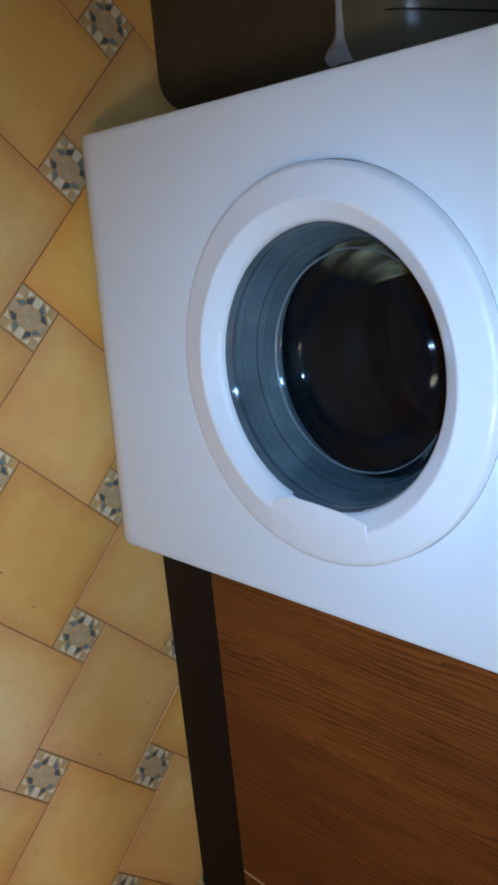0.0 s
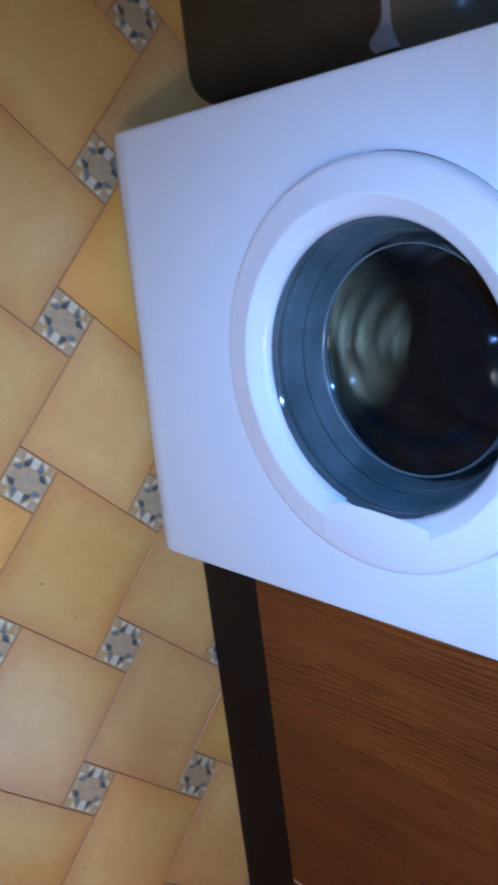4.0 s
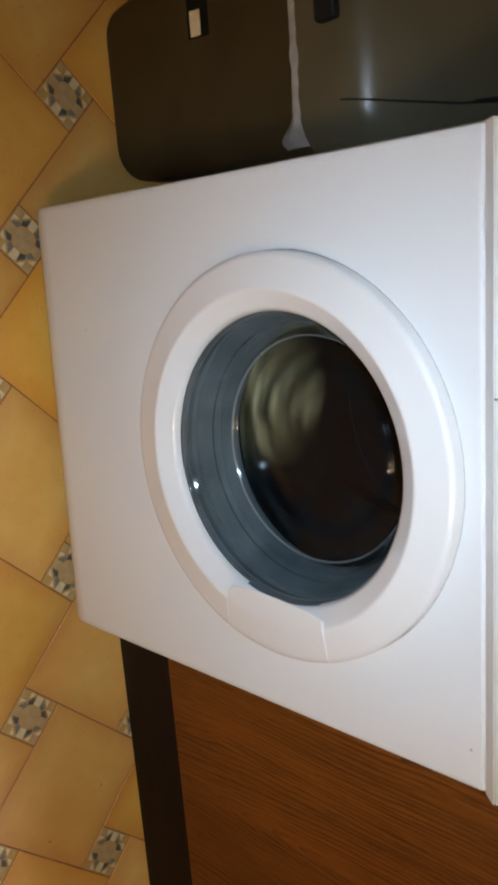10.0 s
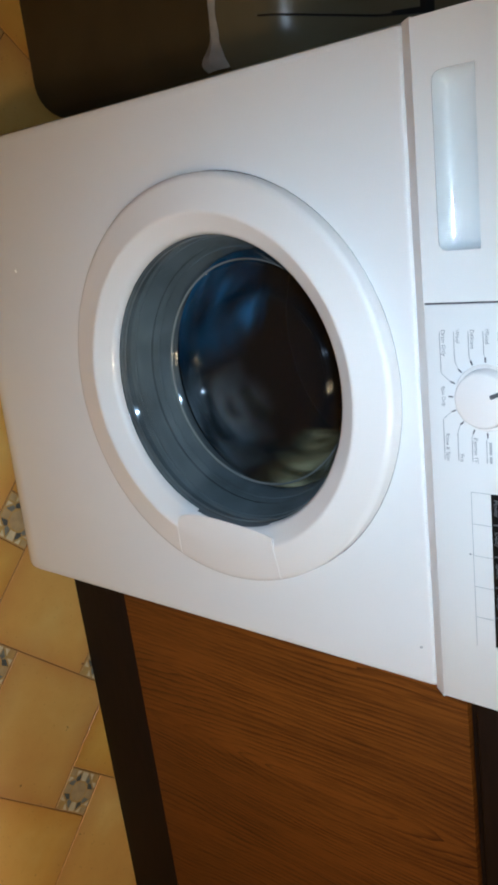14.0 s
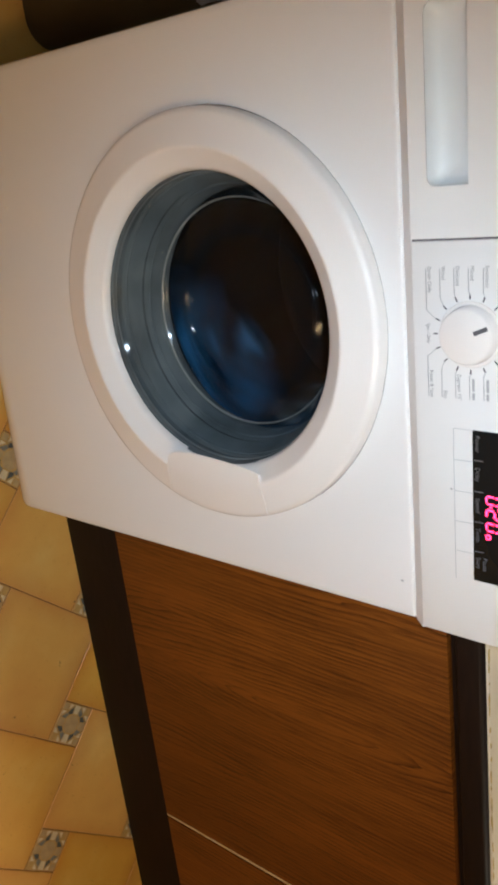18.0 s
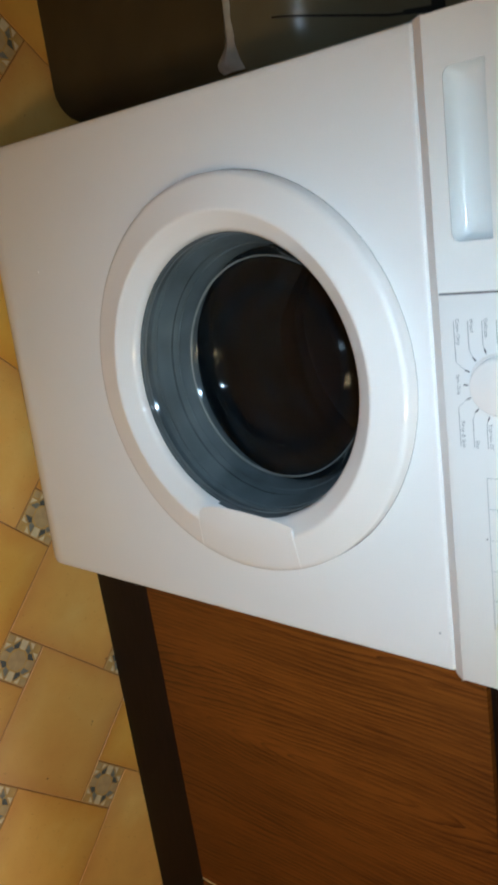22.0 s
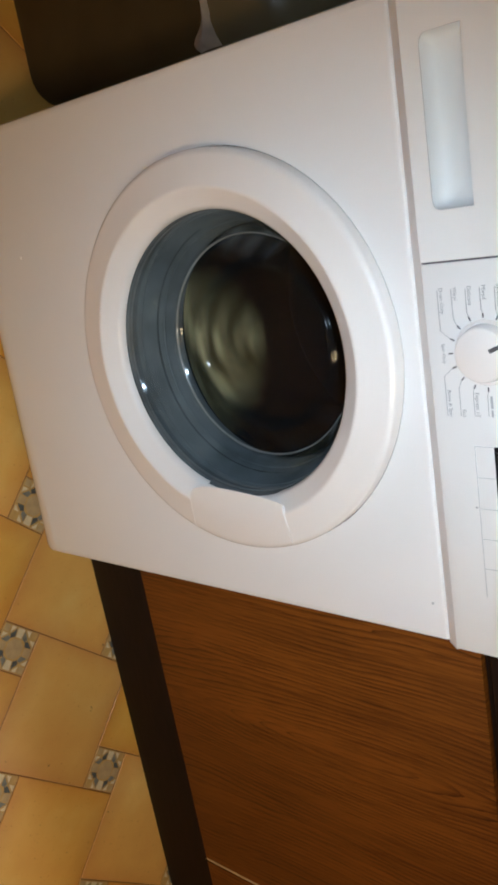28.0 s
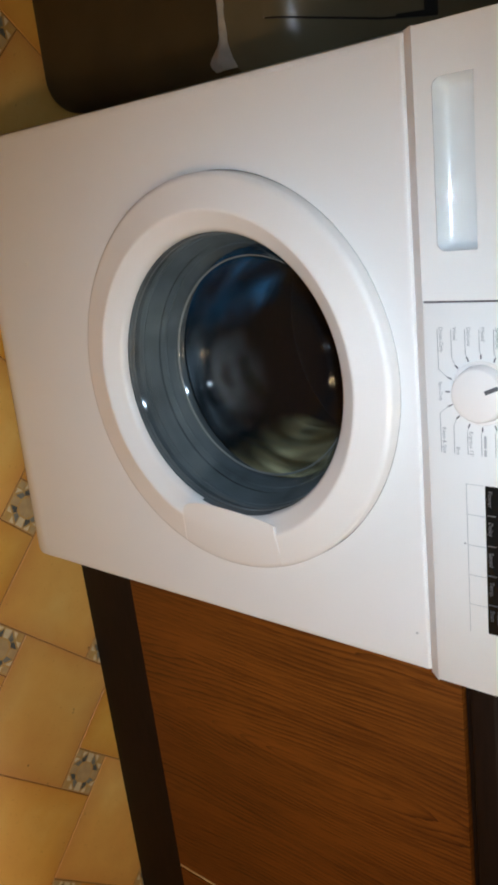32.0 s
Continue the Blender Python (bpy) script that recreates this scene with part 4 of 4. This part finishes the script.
        y = -0.178 + 0.055 * (1 - math.sqrt(max(0, 1 - corner ** 2)))
        rows.append([bm.verts.new((x + 0.004 * corner, y - 0.004, 0.438)), bm.verts.new((x + 0.004 * corner, y - bulge - 0.003, 0.430 - drop * 0.5)), bm.verts.new((x + 0.003 * corner, y - bulge * 0.7 + 0.004, 0.428 - drop))])
    for p, q in zip(rows, rows[1:]):
        for i in range(2):
            bm.faces.new((p[i], q[i], q[i + 1], p[i + 1]))
    bmesh.ops.solidify(bm, geom=bm.faces[:], thickness=0.0008)
    part("bin_bag", bm, M_BAG, b, "translucent pale bag edge hanging out")
    return b


# ---- floor ----
S = 0.1
P0 = (-0.259, 0.012)
TILE_TURN = 2.06
A, B = 0.3 / math.sqrt(2), 0.1 / math.sqrt(2)


def floor():
    fl = part("floor", box(X0 - 0.1, X1 + 0.1, Y0 - 0.1, Y1 + 0.1, -0.06, -0.0012), M_GROUT, smooth=False)
    tagged(fl, "sandy orange patterned tile floor with small mosaic insets", "floor", kind="structure")
    gap = 0.0009

    def slab(h):
        bm = bmesh.new()
        base = [bm.verts.new((sx * h, sy * h, -0.003)) for sx, sy in ((-1, -1), (1, -1), (1, 1), (-1, 1))]
        mid = [bm.verts.new((sx * h, sy * h, -0.0007)) for sx, sy in ((-1, -1), (1, -1), (1, 1), (-1, 1))]
        k = h - 0.0007
        top = [bm.verts.new((sx * k, sy * k, 0.0)) for sx, sy in ((-1, -1), (1, -1), (1, 1), (-1, 1))]
        for p, q in ((base, mid), (mid, top)):
            for i in range(4):
                bm.faces.new((p[i], p[(i + 1) % 4], q[(i + 1) % 4], q[i]))
        bm.faces.new(top)
        return bm

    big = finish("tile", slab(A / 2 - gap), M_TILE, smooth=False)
    bm = slab(B / 2 - gap)
    h = B / 2 - gap - 0.0007
    rad = 0.60 * h

    def piece(pts, index):
        f = bm.faces.new([bm.verts.new((x, y, 0.0002)) for x, y in pts])
        f.material_index = index

    octa = [(0.49 * h * math.cos(radians(22.5 + 45 * k)), 0.49 * h * math.sin(radians(22.5 + 45 * k))) for k in range(8)]
    piece(octa, 1)
    # round the octagon: on each side a pale chip, a dark wedge either way of it, and a white chip beside each corner square
    for k in range(4):
        c, sn = (1, 0, -1, 0)[k], (0, 1, 0, -1)[k]

        def at(u, v):
            return (h * (u * c - v * sn), h * (u * sn + v * c))

        piece([at(0.53, -0.16), at(0.96, -0.20), at(0.96, 0.20), at(0.53, 0.16)], 3 if k % 2 else 1)
        for e in (-1, 1):
            piece([at(0.53, 0.20 * e), at(0.90, 0.24 * e), at(0.58, 0.52 * e), at(0.42, 0.42 * e)][::e], 2 if e > 0 else 4)
            piece([at(0.96, 0.30 * e), at(0.96, 0.58 * e), at(0.65, 0.57 * e)][::e], 3)
        piece([at(0.66, 0.66), at(0.96, 0.66), at(0.96, 0.96), at(0.66, 0.96)], 1 if k % 2 else 0)
    inset = finish("inset_tile", bm, [M_PEACH, M_GREIGE, M_NAVY, M_WHITE, M_SLATE], smooth=False)
    t45 = radians(45 + TILE_TURN)
    rng = random.Random(11)
    specks = bmesh.new()
    for k in range(30):
        x, y = (rng.uniform(0.3, 1.1), rng.uniform(-0.25, 0.10)) if k < 18 else (rng.uniform(-0.75, 0.9), rng.uniform(-0.45, 0.10))
        r = rng.uniform(0.0005, 0.0014)
        bmesh.ops.create_icosphere(specks, subdivisions=1, radius=1, matrix=Matrix.LocRotScale((x, y, r * 0.4), Euler((0, 0, rng.uniform(0, 3))), (r * rng.uniform(1, 2), r, r * 0.6)))
    tagged(part("floor_crumbs", specks, M_CRUMB), "dark crumbs and specks scattered on the tiles", "crumbs", kind="stuff")
    e1 = Vector((math.cos(t45), math.sin(t45)))
    e2 = Vector((-math.sin(t45), math.cos(t45)))
    for i in range(-24, 24):
        for j in range(-24, 24):
            c = Vector((S * (2 * i + j), S * (2 * j - i)))
            c.rotate(Matrix.Rotation(radians(TILE_TURN), 2))
            c += Vector(P0)
            if not (X0 + 0.03 < c.x < X1 - 0.10 and Y0 + 0.12 < c.y < Y1 - 0.06):
                continue
            o = part("inset_tile", inset, None, fl)
            o.matrix_basis = pose(c.x, c.y, 0, 0, 0, 45 + TILE_TURN)
            d = c + e1 * (B / 2 + A / 2) + e2 * (B / 2 - A / 2)
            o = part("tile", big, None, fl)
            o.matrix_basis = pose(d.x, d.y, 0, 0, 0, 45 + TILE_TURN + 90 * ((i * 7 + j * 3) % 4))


room()
ceiling_light()
wall_light()
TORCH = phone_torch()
WM = washing_machine()
DRUM = drum_of(WM)
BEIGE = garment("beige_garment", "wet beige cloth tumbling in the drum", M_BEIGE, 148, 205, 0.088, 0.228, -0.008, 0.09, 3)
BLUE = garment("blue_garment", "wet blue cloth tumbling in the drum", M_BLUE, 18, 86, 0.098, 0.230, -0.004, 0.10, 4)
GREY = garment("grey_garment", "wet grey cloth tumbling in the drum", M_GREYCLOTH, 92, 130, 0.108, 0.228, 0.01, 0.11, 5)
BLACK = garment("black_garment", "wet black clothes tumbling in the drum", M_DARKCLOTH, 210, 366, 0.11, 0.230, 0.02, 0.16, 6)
cabinets()
bin_thing()
floor()

SPIN = [(0.0, 0.06), (1.0, 1.575), (4.5, 7.03), (6.5, 10.6), (7.2, 11.97), (9.0, 15.47), (10.0, 17.22), (13.5, 22.75), (15.5, 25.82), (17.0, 28.13), (24.4, 39.68), (26.5, 42.95), (32.0, 51.48)]


def turns(t):
    for (t0, a0), (t1, a1) in zip(SPIN, SPIN[1:]):
        if t <= t1:
            return a0 + (a1 - a0) * (t - t0) / (t1 - t0)
    return SPIN[-1][1]


def motions():
    times = [k * 0.1 for k in range(321)]
    rows = [(t, pose(CX, 0.098, CZ, 0, -360 * turns(t), 0)) for t in times]
    walk(DRUM, rows)
    for ob in (BEIGE, BLUE, GREY, BLACK):
        walk(ob, rows)
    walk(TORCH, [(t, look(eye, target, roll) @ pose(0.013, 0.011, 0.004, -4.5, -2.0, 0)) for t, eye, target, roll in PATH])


motions()
